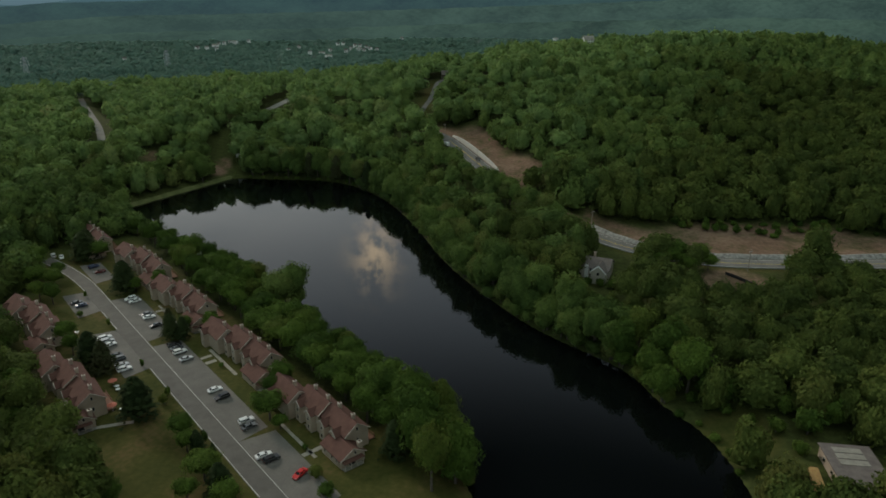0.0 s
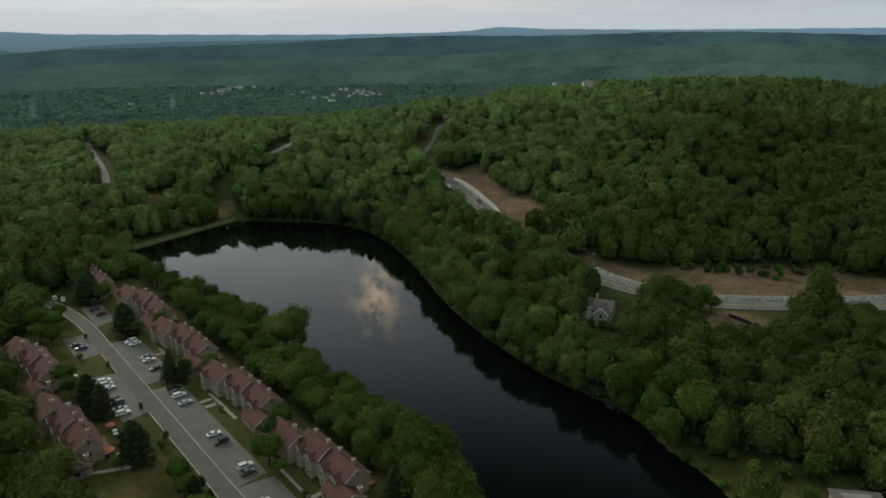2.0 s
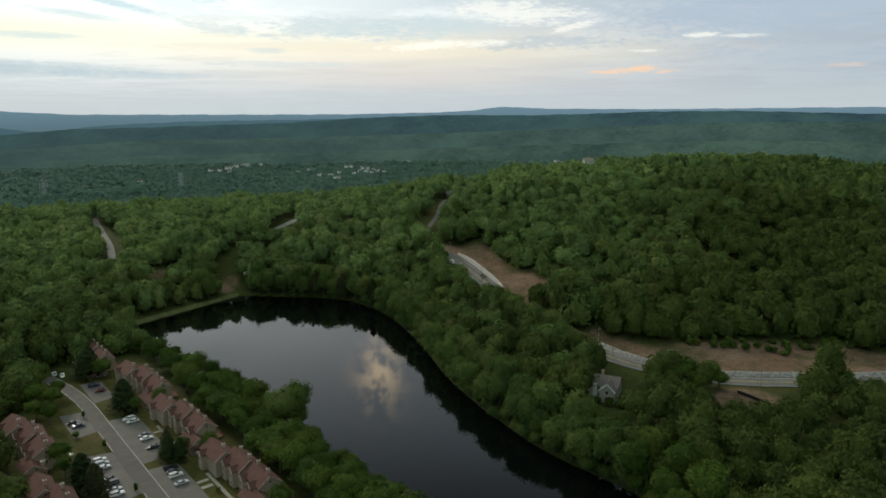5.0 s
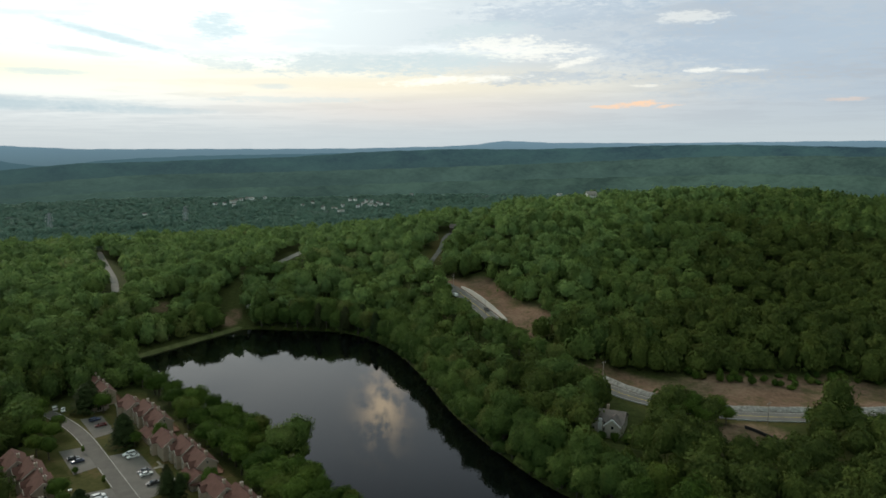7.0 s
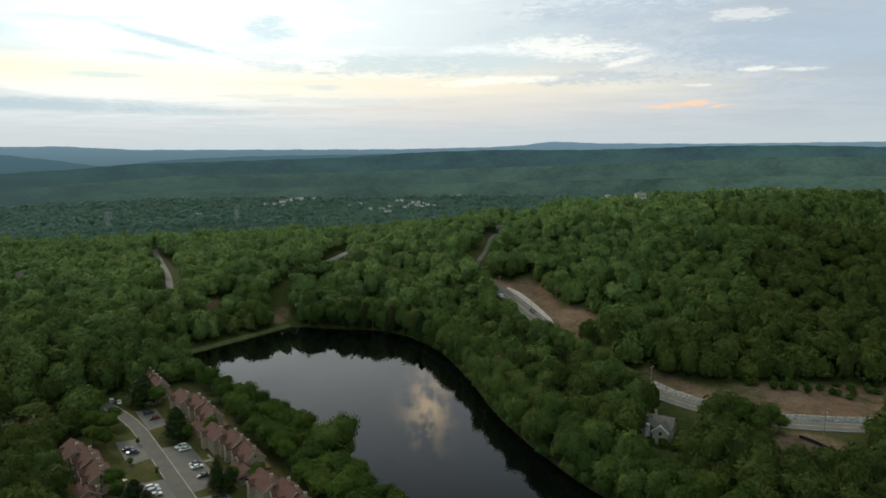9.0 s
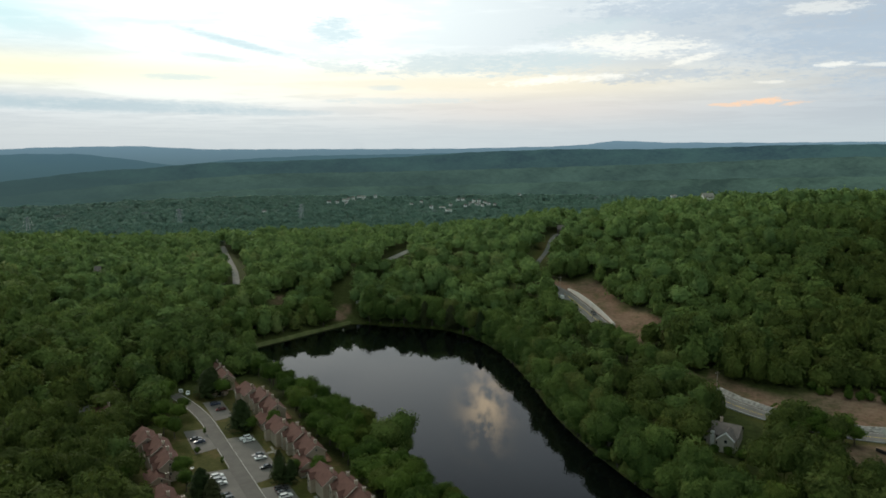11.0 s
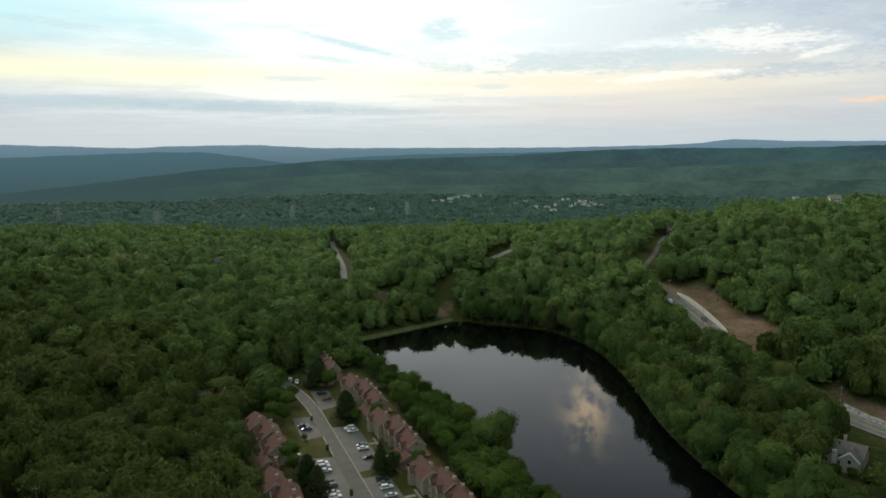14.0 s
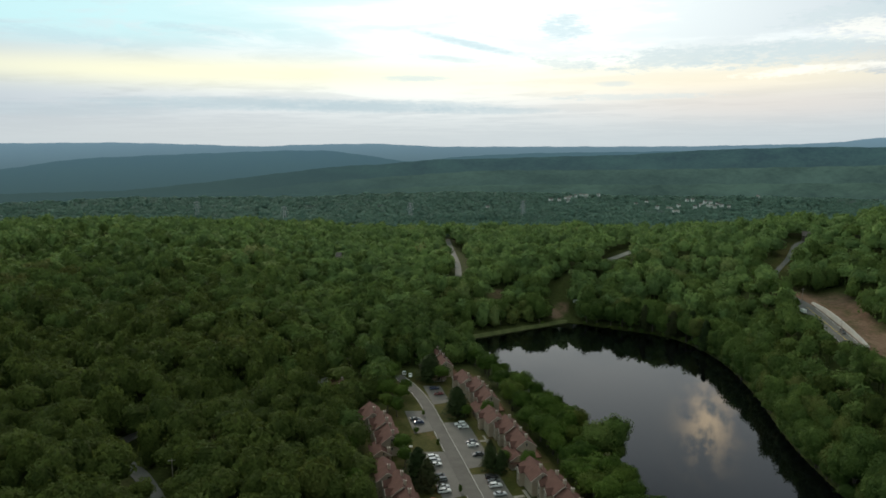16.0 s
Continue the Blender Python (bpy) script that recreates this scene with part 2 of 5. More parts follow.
LOT = spotted("parking_asphalt", (0.108, 0.100, 0.091), (0.155, 0.144, 0.130), 0.15, 14, 0.85, 0.3, 0.1, 0.01)
YELLOW = spotted("yellow_paint", (0.45, 0.33, 0.05), (0.6, 0.45, 0.1), 1.2, 8, 0.7, 0.3, 0)
PAINT = spotted("road_paint", (0.30, 0.30, 0.28), (0.55, 0.54, 0.51), 1.2, 8, 0.7, 0.3, 0)
CONCRETE = spotted("concrete", (0.20, 0.185, 0.16), (0.31, 0.29, 0.25), 0.6, 9, 0.8)
NEW_CONCRETE = spotted("pale_new_concrete", (0.46, 0.44, 0.40), (0.60, 0.58, 0.53), 0.5, 9, 0.8)
PALE_STONE = spotted("pale_rock_fill", (0.13, 0.125, 0.115), (0.40, 0.39, 0.36), 0.7, 6, 0.85, 0.3, 0.6, 0.3)
DAM_GRASS = spotted("dam_grass", (0.068, 0.082, 0.028), (0.125, 0.132, 0.055), 0.2, 9, 0.95, 0.1, 0.3, 0.1)
SIDING = spotted("tan_siding", (0.32, 0.255, 0.195), (0.40, 0.325, 0.25), 0.4, 9, 0.75, 0.3, 0.1, 0.01)
TRIM = spotted("pale_trim", (0.36, 0.315, 0.265), (0.46, 0.41, 0.35), 1.0, 8, 0.6, 0.3, 0)
SHINGLE = spotted("brown_shingles", (0.092, 0.045, 0.036), (0.132, 0.066, 0.053), 0.5, 12, 0.9, 0.2, 0.5, 0.04)
GREY_SHINGLE = spotted("grey_shingles", (0.115, 0.098, 0.092), (0.175, 0.15, 0.14), 0.5, 12, 0.9, 0.2, 0.5, 0.04)
WALL_CREAM = spotted("cream_siding", (0.38, 0.345, 0.29), (0.46, 0.42, 0.36), 0.4, 9, 0.75)
CARGO = spotted("rusty_orange", (0.28, 0.16, 0.06), (0.42, 0.26, 0.10), 1.0, 8, 0.8)
DECK = spotted("red_brown_deck", (0.16, 0.075, 0.05), (0.25, 0.13, 0.09), 0.8, 8, 0.85)
DOOR = spotted("dark_door", (0.06, 0.035, 0.03), (0.09, 0.055, 0.045), 1.0, 8, 0.5)
WHITE = spotted("white_paint", (0.68, 0.68, 0.66), (0.8, 0.8, 0.78), 0.8, 8, 0.55, 0.4, 0)
STEEL = spotted("galvanised_steel", (0.30, 0.32, 0.33), (0.42, 0.44, 0.45), 0.5, 8, 0.5, 0.4, 0, 0, 0.6)
TIMBER = spotted("grey_timber", (0.2, 0.17, 0.14), (0.32, 0.28, 0.24), 1.0, 8, 0.85)
RUBBER = spotted("tyre_rubber", (0.02, 0.02, 0.02), (0.035, 0.035, 0.035), 4, 6, 0.85)
RIM = spotted("alloy_rim", (0.4, 0.4, 0.41), (0.55, 0.55, 0.56), 4, 6, 0.35, 0.5, 0, 0, 0.9)
CANVAS = spotted("red_canvas", (0.42, 0.12, 0.08), (0.52, 0.17, 0.12), 2, 6, 0.8)


def plain(name, c, rough=0.3, metal=0.0, coat=0.0, spec=0.5):
    m = Mat(name, rough, metal, spec)
    m.color(m.mix(m.math("MULTIPLY", m.noise(1.5, 3), 0.3), c, tuple(0.75 * v for v in c)))
    m.b.inputs["Coat Weight"].default_value = coat
    return m.m


GLASS = plain("window_glass", (0.015, 0.018, 0.02), 0.06)
CAR_GLASS = plain("car_glass", (0.012, 0.014, 0.016), 0.05)
LAMP_GLASS = plain("headlight_glass", (0.6, 0.6, 0.6), 0.15)
TAIL_GLASS = plain("taillight_glass", (0.35, 0.02, 0.02), 0.2)
CAR_PAINTS = {name: plain(name + "_car_paint", c, 0.28, 0.0, 0.8) for name, c in (
    ("white", (0.78, 0.78, 0.77)), ("silver", (0.45, 0.46, 0.47)), ("black", (0.015, 0.015, 0.017)), ("dark blue", (0.03, 0.045, 0.10)),
    ("dark grey", (0.09, 0.095, 0.10)), ("bright red", (0.55, 0.025, 0.025)), ("dark red", (0.16, 0.02, 0.02)))}


def ground_material():
    m = Mat("ground", 0.95, 0.0, 0.1)
    n1, n2, n3 = m.noise(0.05, 5), m.noise(0.6, 4), m.noise(0.008, 4)
    floor = m.ramp(n2, (0.3, (0.032, 0.042, 0.012)), (0.7, (0.065, 0.075, 0.022)))
    # far woodland floor, with bluish haze put into its colour
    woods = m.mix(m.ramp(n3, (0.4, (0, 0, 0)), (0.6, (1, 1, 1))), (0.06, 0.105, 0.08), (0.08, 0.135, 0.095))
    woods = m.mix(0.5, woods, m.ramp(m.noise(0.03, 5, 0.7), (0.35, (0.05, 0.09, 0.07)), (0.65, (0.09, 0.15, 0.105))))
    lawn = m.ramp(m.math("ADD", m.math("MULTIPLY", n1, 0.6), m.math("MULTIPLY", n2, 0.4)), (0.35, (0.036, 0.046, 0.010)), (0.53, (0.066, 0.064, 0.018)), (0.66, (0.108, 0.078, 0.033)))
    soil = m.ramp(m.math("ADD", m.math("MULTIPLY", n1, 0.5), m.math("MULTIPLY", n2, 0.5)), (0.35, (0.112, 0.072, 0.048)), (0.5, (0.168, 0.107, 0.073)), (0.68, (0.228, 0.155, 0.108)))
    col = m.mix(m.attr("far_haze"), floor, woods)
    col = m.mix(m.attr("lawn"), col, lawn)
    col = m.mix(m.math("MULTIPLY", m.attr("soil"), m.ramp(m.noise(0.11, 5, 0.65), (0.36, (0.35, 0.35, 0.35)), (0.52, (1, 1, 1)))), col, soil)
    m.color(col)
    m.bump(n2, 0.4, 0.3)
    return m.m


def water_material():
    m = Mat("lake_water", 0.02, 0.0, 0.5)
    m.color((0.002, 0.003, 0.003))
    m.b.inputs["IOR"].default_value = 1.333
    m.bump(m.noise(0.35, 2), 0.012, 0.05)
    return m.m


GROUND, WATER = ground_material(), water_material()


def part(name, bm, material, parent, label=""):
    """Links a bmesh as one mesh object under a thing or a part; with no parent it is a thing of its own."""
    me = bpy.data.meshes.new(name)
    bm.to_mesh(me)
    bm.free()
    me.materials.append(material)
    ob = new(name, me)
    ob.parent = parent
    return tagged(ob, label)


def sheet(name, verts, faces, material, smooth=False):
    """One mesh from arrays of corners and faces."""
    me = bpy.data.meshes.new(name)
    me.from_pydata(np.asarray(verts).tolist() if len(verts) < 200000 else [tuple(v) for v in verts], [], [tuple(f) for f in faces])
    me.materials.append(material)
    if smooth:
        me.polygons.foreach_set("use_smooth", [True] * len(me.polygons))
    return me


def fast_mesh(name, verts, tris, material, tint=None):
    """One mesh from arrays of corners and three-cornered faces, with a tint for each corner."""
    me = bpy.data.meshes.new(name)
    v, f = np.ascontiguousarray(verts, np.float32), np.ascontiguousarray(tris, np.int32)
    me.vertices.add(len(v))
    me.vertices.foreach_set("co", v.ravel())
    me.loops.add(f.size)
    me.loops.foreach_set("vertex_index", f.ravel())
    me.polygons.add(len(f))
    me.polygons.foreach_set("loop_start", np.arange(0, f.size, 3, dtype=np.int32))
    me.update(calc_edges=True)
    if tint is not None:
        me.attributes.new("tint", "FLOAT", "POINT").data.foreach_set("value", np.ascontiguousarray(tint, np.float32))
    me.materials.append(material)
    return me

# ---------------------------------------------------------------- lie of the land
# The housing estate lies along a straight street: s runs along it away from the camera, n across it towards the lake.
STREET_O, STREET_S, STREET_N = np.array([-41.0, 146.0]), np.array([-0.640, 0.768]), np.array([0.768, 0.640])


def street(s, n):
    """World x, y of a place in the street's own measures."""
    p = STREET_O + s * STREET_S + n * STREET_N
    return float(p[0]), float(p[1])


def street_sn(x, y):
    dx, dy = x - STREET_O[0], y - STREET_O[1]
    return dx * STREET_S[0] + dy * STREET_S[1], dx * STREET_N[0] + dy * STREET_N[1]


def spline(points, step=6.0, closed=False):
    """A smooth line through a few control points."""
    p = np.array(points, float)
    n, out = len(p), []
    for i in range(n if closed else n - 1):
        if closed:
            a, b, c, d = p[(i - 1) % n], p[i], p[(i + 1) % n], p[(i + 2) % n]
        else:
            a, b, c, d = p[max(i - 1, 0)], p[i], p[i + 1], p[min(i + 2, n - 1)]
        k = max(2, int(np.linalg.norm((c - b)[:2]) / step))
        for t in np.arange(k) / k:
            out.append(0.5 * (2 * b + (c - a) * t + (2 * a - 5 * b + 4 * c - d) * t * t + (3 * b - a - 3 * c + d) * t ** 3))
    if not closed:
        out.append(p[-1])
    return np.array(out)


SHORE = spline([(-146, 457), (-112, 457), (-70, 450), (-40, 418), (-18, 370), (4, 303), (33, 246), (62, 212), (70, 190), (79, 171),
                (80, 140), (64, 105), (38, 96), (18, 122), (6, 152), (1, 174), (-3, 192), (-22, 214), (-48, 240), (-64, 268),
                (-100, 302), (-140, 334), (-170, 366), (-186, 394), (-168, 424)], 7.0, True)

HIGHWAY = spline([(330, 270, 22), (250, 274, 18), (196, 276, 14), (141, 279, 12), (108, 287, 11), (80, 303, 12), (58, 330, 14.5), (38, 366, 18.5),
                  (21, 410, 23), (4, 456, 27), (-5, 474, 28.5), (-15, 494, 30.5), (-16.5, 520, 34.5), (-10, 552, 40), (-6, 592, 45), (1, 630, 44), (20, 690, 36)], 6.0)
WEST_ROAD = spline([(-236, 478, 17), (-262, 530, 19), (-298, 590, 21), (-334, 650, 22.5)], 8.0)
MID_ROAD = spline([(-143, 572, 26.5), (-140.5, 583, 27), (-134, 609, 28.6), (-127, 632, 30)], 8.0)
LANE = spline([(-150, 110, 5), (-172, 140, 6), (-200, 157, 6), (-216, 163, 6), (-232, 168, 6), (-236, 182, 7), (-226, 206, 7), (-218, 240, 7), (-206, 282, 6)], 4.0)
DAM_A, DAM_B = np.array([-200.0, 372.0]), np.array([-144.0, 461.0])


def dist_line(x, y, line):
    """Distance to a line, how high the line lies there, and on which side (left of its run: plus)."""
    best, high, side = np.full(np.shape(x), 1e9), np.zeros(np.shape(x)), np.zeros(np.shape(x))
    for a, b in zip(line[:-1], line[1:]):
        d = b[:2] - a[:2]
        t = np.clip(((x - a[0]) * d[0] + (y - a[1]) * d[1]) / (d @ d), 0, 1)
        r = np.hypot(x - a[0] - t * d[0], y - a[1] - t * d[1])
        near = r < best
        best = np.where(near, r, best)
        if len(a) > 2:
            high = np.where(near, a[2] + t * (b[2] - a[2]), high)
        side = np.where(near, np.sign(d[0] * (y - a[1]) - d[1] * (x - a[0])), side)
    return best, high, side


def lake_dist(x, y):
    """Distance to the shore: plus on land, minus on the water."""
    ring = np.vstack([SHORE, SHORE[:1]])
    r = dist_line(x, y, ring)[0]
    inside = np.zeros(np.shape(x), bool)
    for a, b in zip(ring[:-1], ring[1:]):
        cut = (a[1] > y) != (b[1] > y)
        inside ^= cut & (x < (b[0] - a[0]) * (y - a[1]) / (b[1] - a[1] + 1e-12) + a[0])
    return np.where(inside, -r, r)


def ease(v, a, b):
    t = np.clip((v - a) / (b - a), 0, 1)
    return t * t * (3 - 2 * t)


def hill(x, y, cx, cy, along, across, high, turn=0.0):
    c, s = math.cos(radians(turn)), math.sin(radians(turn))
    u, v = (x - cx) * c + (y - cy) * s, -(x - cx) * s + (y - cy) * c
    return high * np.exp(-0.5 * ((u / along) ** 2 + (v / across) ** 2))


def rolling(x, y, size, seed=0.0):
    """Cheap smooth unevenness, about -1 to 1."""
    a, b = x / size + seed, y / size - seed * 1.7
    return (np.sin(a * 2.1 + 1.3 * np.sin(b * 1.1)) + np.sin(b * 2.7 + 1.1 * np.sin(a * 1.3 + 2)) + np.sin((a + b) * 1.7 + 0.6)) / 3


def land(x, y):
    """Height of the open land, before roads and lake are cut into it."""
    r = np.hypot(x, y)
    z = 4.0 + 0 * r
    z = z + hill(x, y, 185, 605, 215, 150, 54) + hill(x, y, 470, 640, 230, 170, 24)
    z = z + hill(x, y, -230, 690, 200, 130, 9) + hill(x, y, -650, 400, 190, 230, 36) + hill(x, y, -330, 200, 120, 150, 5)
    near = 1 - ease(r, 720, 1150)
    z = z * near - 22 * (1 - near) + 2.0 * rolling(x, y, 90) * ease(r, 250, 500)
    z = z + 5 * rolling(x, y, 300, 3.0) * ease(r, 1200, 1600) - 230 * ease(r, 1780, 2700)
    return z


def ground_z(x, y):
    x, y = np.asarray(x, float), np.asarray(y, float)
    z = land(x, y)
    s, n = street_sn(x, y)
    estate = ease(s, -70, -35) * (1 - ease(s, 225, 275)) * ease(n, -85, -50) * (1 - ease(n, 95, 130))
    z = z * (1 - estate) + 2.0 * estate
    r = np.hypot(x, y)
    d = lake_dist(x, y)
    bank = np.where(d > 0, np.minimum(z, 0.35 + 0.2 * np.minimum(d, 12) + 0.34 * np.maximum(d - 12, 0)), np.maximum(-3.0, 0.1 + 0.45 * d))
    z = np.where(r < 800, bank, z)
    for line, flat, soft in ((HIGHWAY, 9.0, 30.0), (WEST_ROAD, 6.0, 25.0), (MID_ROAD, 7.0, 22.0), (LANE, 4.0, 20.0)):
        away, high, _ = dist_line(x, y, line)
        w = (1 - ease(away, flat, soft)) * (r < 1000) * ease(d, 4, 14)
        z = z * (1 - w) + high * w
    return z
# ---------------------------------------------------------------- ground, lake, roads
def open_land(x, y):
    """How much of a place is lawn and how much bare soil (0 to 1), and whether trees of the woods keep off it."""
    s, n = street_sn(x, y)
    lake = lake_dist(x, y)
    lawn = ease(s, -60, -40) * (1 - ease(s, 205, 225)) * ease(n, -39, -36) * (1 - ease(s, 168, 178) * (1 - ease(n, -22, -16))) * (1 - ease(n, 31, 36) * ease(s, 2, 14)) * (1 - ease(n, 62, 70)) * (lake > -2)
    east_bank = (1 - ease(np.hypot((x - 86) / 1.0, y - 172), 9, 14))
    hd, hz, side = dist_line(x, y, HIGHWAY)
    uphill = side < 0
    wide = 24 + 6 * rolling(x, y, 17) + 3 * rolling(x, y, 6, 2.0) + 20 * ease(x, 95, 135) - 13 * ease(x, 180, 210) + 6 * ease(y, 385, 400)
    cut = (1 - ease(hd, wide - 4, wide + 4)) * uphill * (1 - ease(x, 300, 330)) * (1 - ease(y, 484, 500))
    wooded = (1 - ease(np.abs(y - 356), 22, 28)) * (x < 72)
    soil = cut * (1 - wooded * ease(hd, 10, 14))
    verge = (1 - ease(hd, 7, 10))
    pit = 1 - ease(np.hypot((x - 118) / 1.2, (y - 258) / 1.3), 11, 15)
    soil = np.maximum(soil, pit * 0.9)
    beach = np.maximum(1 - ease(np.hypot(x + 153, (y - 471) / 2.2), 4, 7), 0.8 - 0.8 * ease(np.hypot(x + 197, (y - 464) / 1.8), 3, 6))
    soil = np.maximum(soil, beach)
    lawn = np.maximum(np.maximum(lawn, east_bank), verge * (1 - soil) * 0.8)
    return np.clip(lawn, 0, 1), np.clip(soil, 0, 1)


def build_ground():
    heads = np.radians(np.r_[np.arange(-66, 44, 0.36), np.arange(44, 294, 2.5)])
    rings = np.r_[0.0, 30, 60, np.arange(85, 520, 2.6), np.arange(520, 1400, 11), np.arange(1400, 4990, 55), 4990.0]
    a, r = np.meshgrid(heads, rings)
    x, y = r * np.sin(a) + 1.3 * np.clip(1 - r / 30, 0, 1), r * np.cos(a) + 0.7 * np.clip(1 - r / 30, 0, 1)
    z = ground_z(x, y)
    lawn, soil = open_land(x, y)
    nr, na = a.shape
    i = np.arange(nr * na).reshape(nr, na)
    j = np.roll(i, -1, 1)
    q = np.stack([i[:-1], j[:-1], j[1:], i[1:]], -1).reshape(-1, 4)
    tris = np.concatenate([q[:, [0, 1, 2]], q[:, [0, 2, 3]]])
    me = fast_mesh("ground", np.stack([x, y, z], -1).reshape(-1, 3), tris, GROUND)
    # how far the ground goes over to the haze-tinted colour, by distance
    far_haze = ease(r, 900, 1300)
    for name, value in (("lawn", lawn), ("soil", soil), ("far_haze", far_haze)):
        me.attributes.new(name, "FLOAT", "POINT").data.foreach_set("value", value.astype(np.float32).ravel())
    me.polygons.foreach_set("use_smooth", [True] * len(me.polygons))
    return tagged(new("ground", me), "wooded rolling land with lawns and bare slopes round a lake", "ground", kind="structure")


build_ground()


def build_lake():
    """A wide level sheet; the banks rise through it and draw the shore."""
    bm = bmesh.new()
    v = [bm.verts.new(p) for p in ((-230, 70, 0), (115, 70, 0), (115, 480, 0), (-230, 480, 0))]
    bm.faces.new(v)
    ob = part("water", bm, WATER, None)
    return tagged(ob, "still dark lake mirroring the evening sky and trees", "lake", kind="structure")


build_lake()


def ribbon(name, line, half, up, material, thick=0.06, shift=0.0):
    """A strip of road surface along a line with heights, with real edges."""
    p = np.array(line, float)
    d = np.gradient(p[:, :2], axis=0)
    d /= np.linalg.norm(d, axis=1)[:, None]
    nrm = np.stack([-d[:, 1], d[:, 0]], -1)
    bm = bmesh.new()
    rows = []
    wide = np.broadcast_to(np.asarray(half, float), (len(p),))
    move = np.broadcast_to(np.asarray(shift, float), (len(p),))
    for q, n, w, k in zip(p, nrm, wide, move):
        l, r = q[:2] + n * (w + k), q[:2] - n * (w - k)
        rows.append([bm.verts.new((*l, q[2] + up - thick)), bm.verts.new((*l, q[2] + up)), bm.verts.new((*r, q[2] + up)), bm.verts.new((*r, q[2] + up - thick))])
    for a, b in zip(rows[:-1], rows[1:]):
        for k in range(3):
            bm.faces.new((a[k], a[k + 1], b[k + 1], b[k]))
    bm.faces.new(rows[0]), bm.faces.new(rows[-1][::-1])
    bmesh.ops.recalc_face_normals(bm, faces=bm.faces[:])
    return bm


HIGHWAY_HALF = 5.0 - 3.2 * ease(HIGHWAY[:, 1], 455, 500)
highway = tagged(part("road", ribbon("road", HIGHWAY, HIGHWAY_HALF, 0.25, OLD_ASPHALT, 0.4), OLD_ASPHALT, None), "grey two-lane highway climbing along a wooded hill", "road", kind="structure")
west_road = tagged(part("road", ribbon("road", WEST_ROAD, 2.6, 0.3, PALE_ROAD, 0.4), PALE_ROAD, None), "pale country road through the woods", "road", kind="structure")
mid_road = tagged(part("road", ribbon("road", MID_ROAD, 3.3, 0.3, BLEACHED_ROAD, 0.4), BLEACHED_ROAD, None), "pale strip of road between trees", "road", kind="structure")
lane = tagged(part("road", ribbon("road", LANE, 2.8, 0.25, OLD_ASPHALT, 0.4), OLD_ASPHALT, None), "narrow asphalt lane winding through woods", "road", kind="structure")


def street_line(s0, s1, n, z, bend=True, step=6.0):
    """Points along the estate's street; it bends gently to its left at its far end."""
    out = []
    for s in np.linspace(s0, s1, max(2, int(abs(s1 - s0) / step))):
        off = -0.0028 * max(0.0, s - 165) ** 2 if bend else 0.0
        out.append((*street(s, n + off), z))
    return out


STREET_Z = 2.0
estate_street = tagged(part("road", ribbon("road", street_line(-60, 216, -2.6, STREET_Z), 3.0, 0.06, ASPHALT, 0.3), ASPHALT, None), "straight grey asphalt street of a housing estate", "road", kind="structure")


def slab(s0, s1, n0, n1, top, thick=0.3, skew=0.0):
    """A flat slab in the street's measures, with its far edge slanted by skew."""
    bm = bmesh.new()
    pts = [street(s0, n0), street(s0 + skew, n1), street(s1 - skew, n1), street(s1, n0)]
    low, high = [bm.verts.new((*p, top - thick)) for p in pts], [bm.verts.new((*p, top)) for p in pts]
    bm.faces.new(high), bm.faces.new(low[::-1])
    for i in range(4):
        bm.faces.new((low[i], low[(i + 1) % 4], high[(i + 1) % 4], high[i]))
    bmesh.ops.recalc_face_normals(bm, faces=bm.faces[:])
    return bm


for s0, s1, n0, n1 in ((-12, 27, 0.42, 11.2), (27.02, 99, 0.42, 10.2), (104, 149, 0.42, 10.8), (171, 197, 0.42, 9.0), (83, 122, -14.0, -5.62), (140, 166, -14.0, -5.62)):
    lot = part("pavement", slab(s0, s1, n0, n1, STREET_Z + 0.05, 0.3, 1.5), LOT, None)
    tagged(lot, "pale grey asphalt parking bay beside the street", "parking bay", kind="structure")
for n, runs in ((0.14, [(-60, 214)]), (-5.3, [(-60, -12), (2, 84), (121, 141), (165, 212)])):
    for s0, s1 in runs:
        line = part("road_line", ribbon("road_line", street_line(s0, s1, n, STREET_Z), 0.10, 0.068, PAINT, 0.012), PAINT, None)
        tagged(line, "worn white line painted along the street's edge", "road line", kind="structure")
for side in (-1, 1):
    tagged(part("road_line", ribbon("road_line", HIGHWAY[HIGHWAY[:, 1] < 462], 0.12, 0.262, PAINT, 0.012, side * 4.3), PAINT, None), "white edge line along the highway", "road line", kind="structure")
tagged(part("road_line", ribbon("road_line", HIGHWAY[HIGHWAY[:, 1] < 462], 0.16, 0.262, YELLOW, 0.012), YELLOW, None), "yellow middle line along the highway", "road line", kind="structure")

# grass dam across the lake's west end
def build_dam():
    d = (DAM_B - DAM_A) / np.linalg.norm(DAM_B - DAM_A)
    n = np.array([-d[1], d[0]])
    bm, rows = bmesh.new(), []
    for k, t in enumerate(np.linspace(0, 1, 30)):
        p = DAM_A + (DAM_B - DAM_A) * t
        wob = 0.25 * math.sin(k * 1.7)
        rows.append([bm.verts.new((*(p + n * (o + wob)), z)) for o, z in ((-4.6, -1.5), (-1.0, 1.4), (1.1, 1.45), (5, 0.3))])
    for a, b in zip(rows[:-1], rows[1:]):
        for k in range(3):
            bm.faces.new((a[k], b[k], b[k + 1], a[k + 1]))
    bmesh.ops.recalc_face_normals(bm, faces=bm.faces[:])
    return tagged(part("dam", bm, DAM_GRASS, None), "long straight dam bank covered in short grass", "dam", kind="structure")


build_dam()
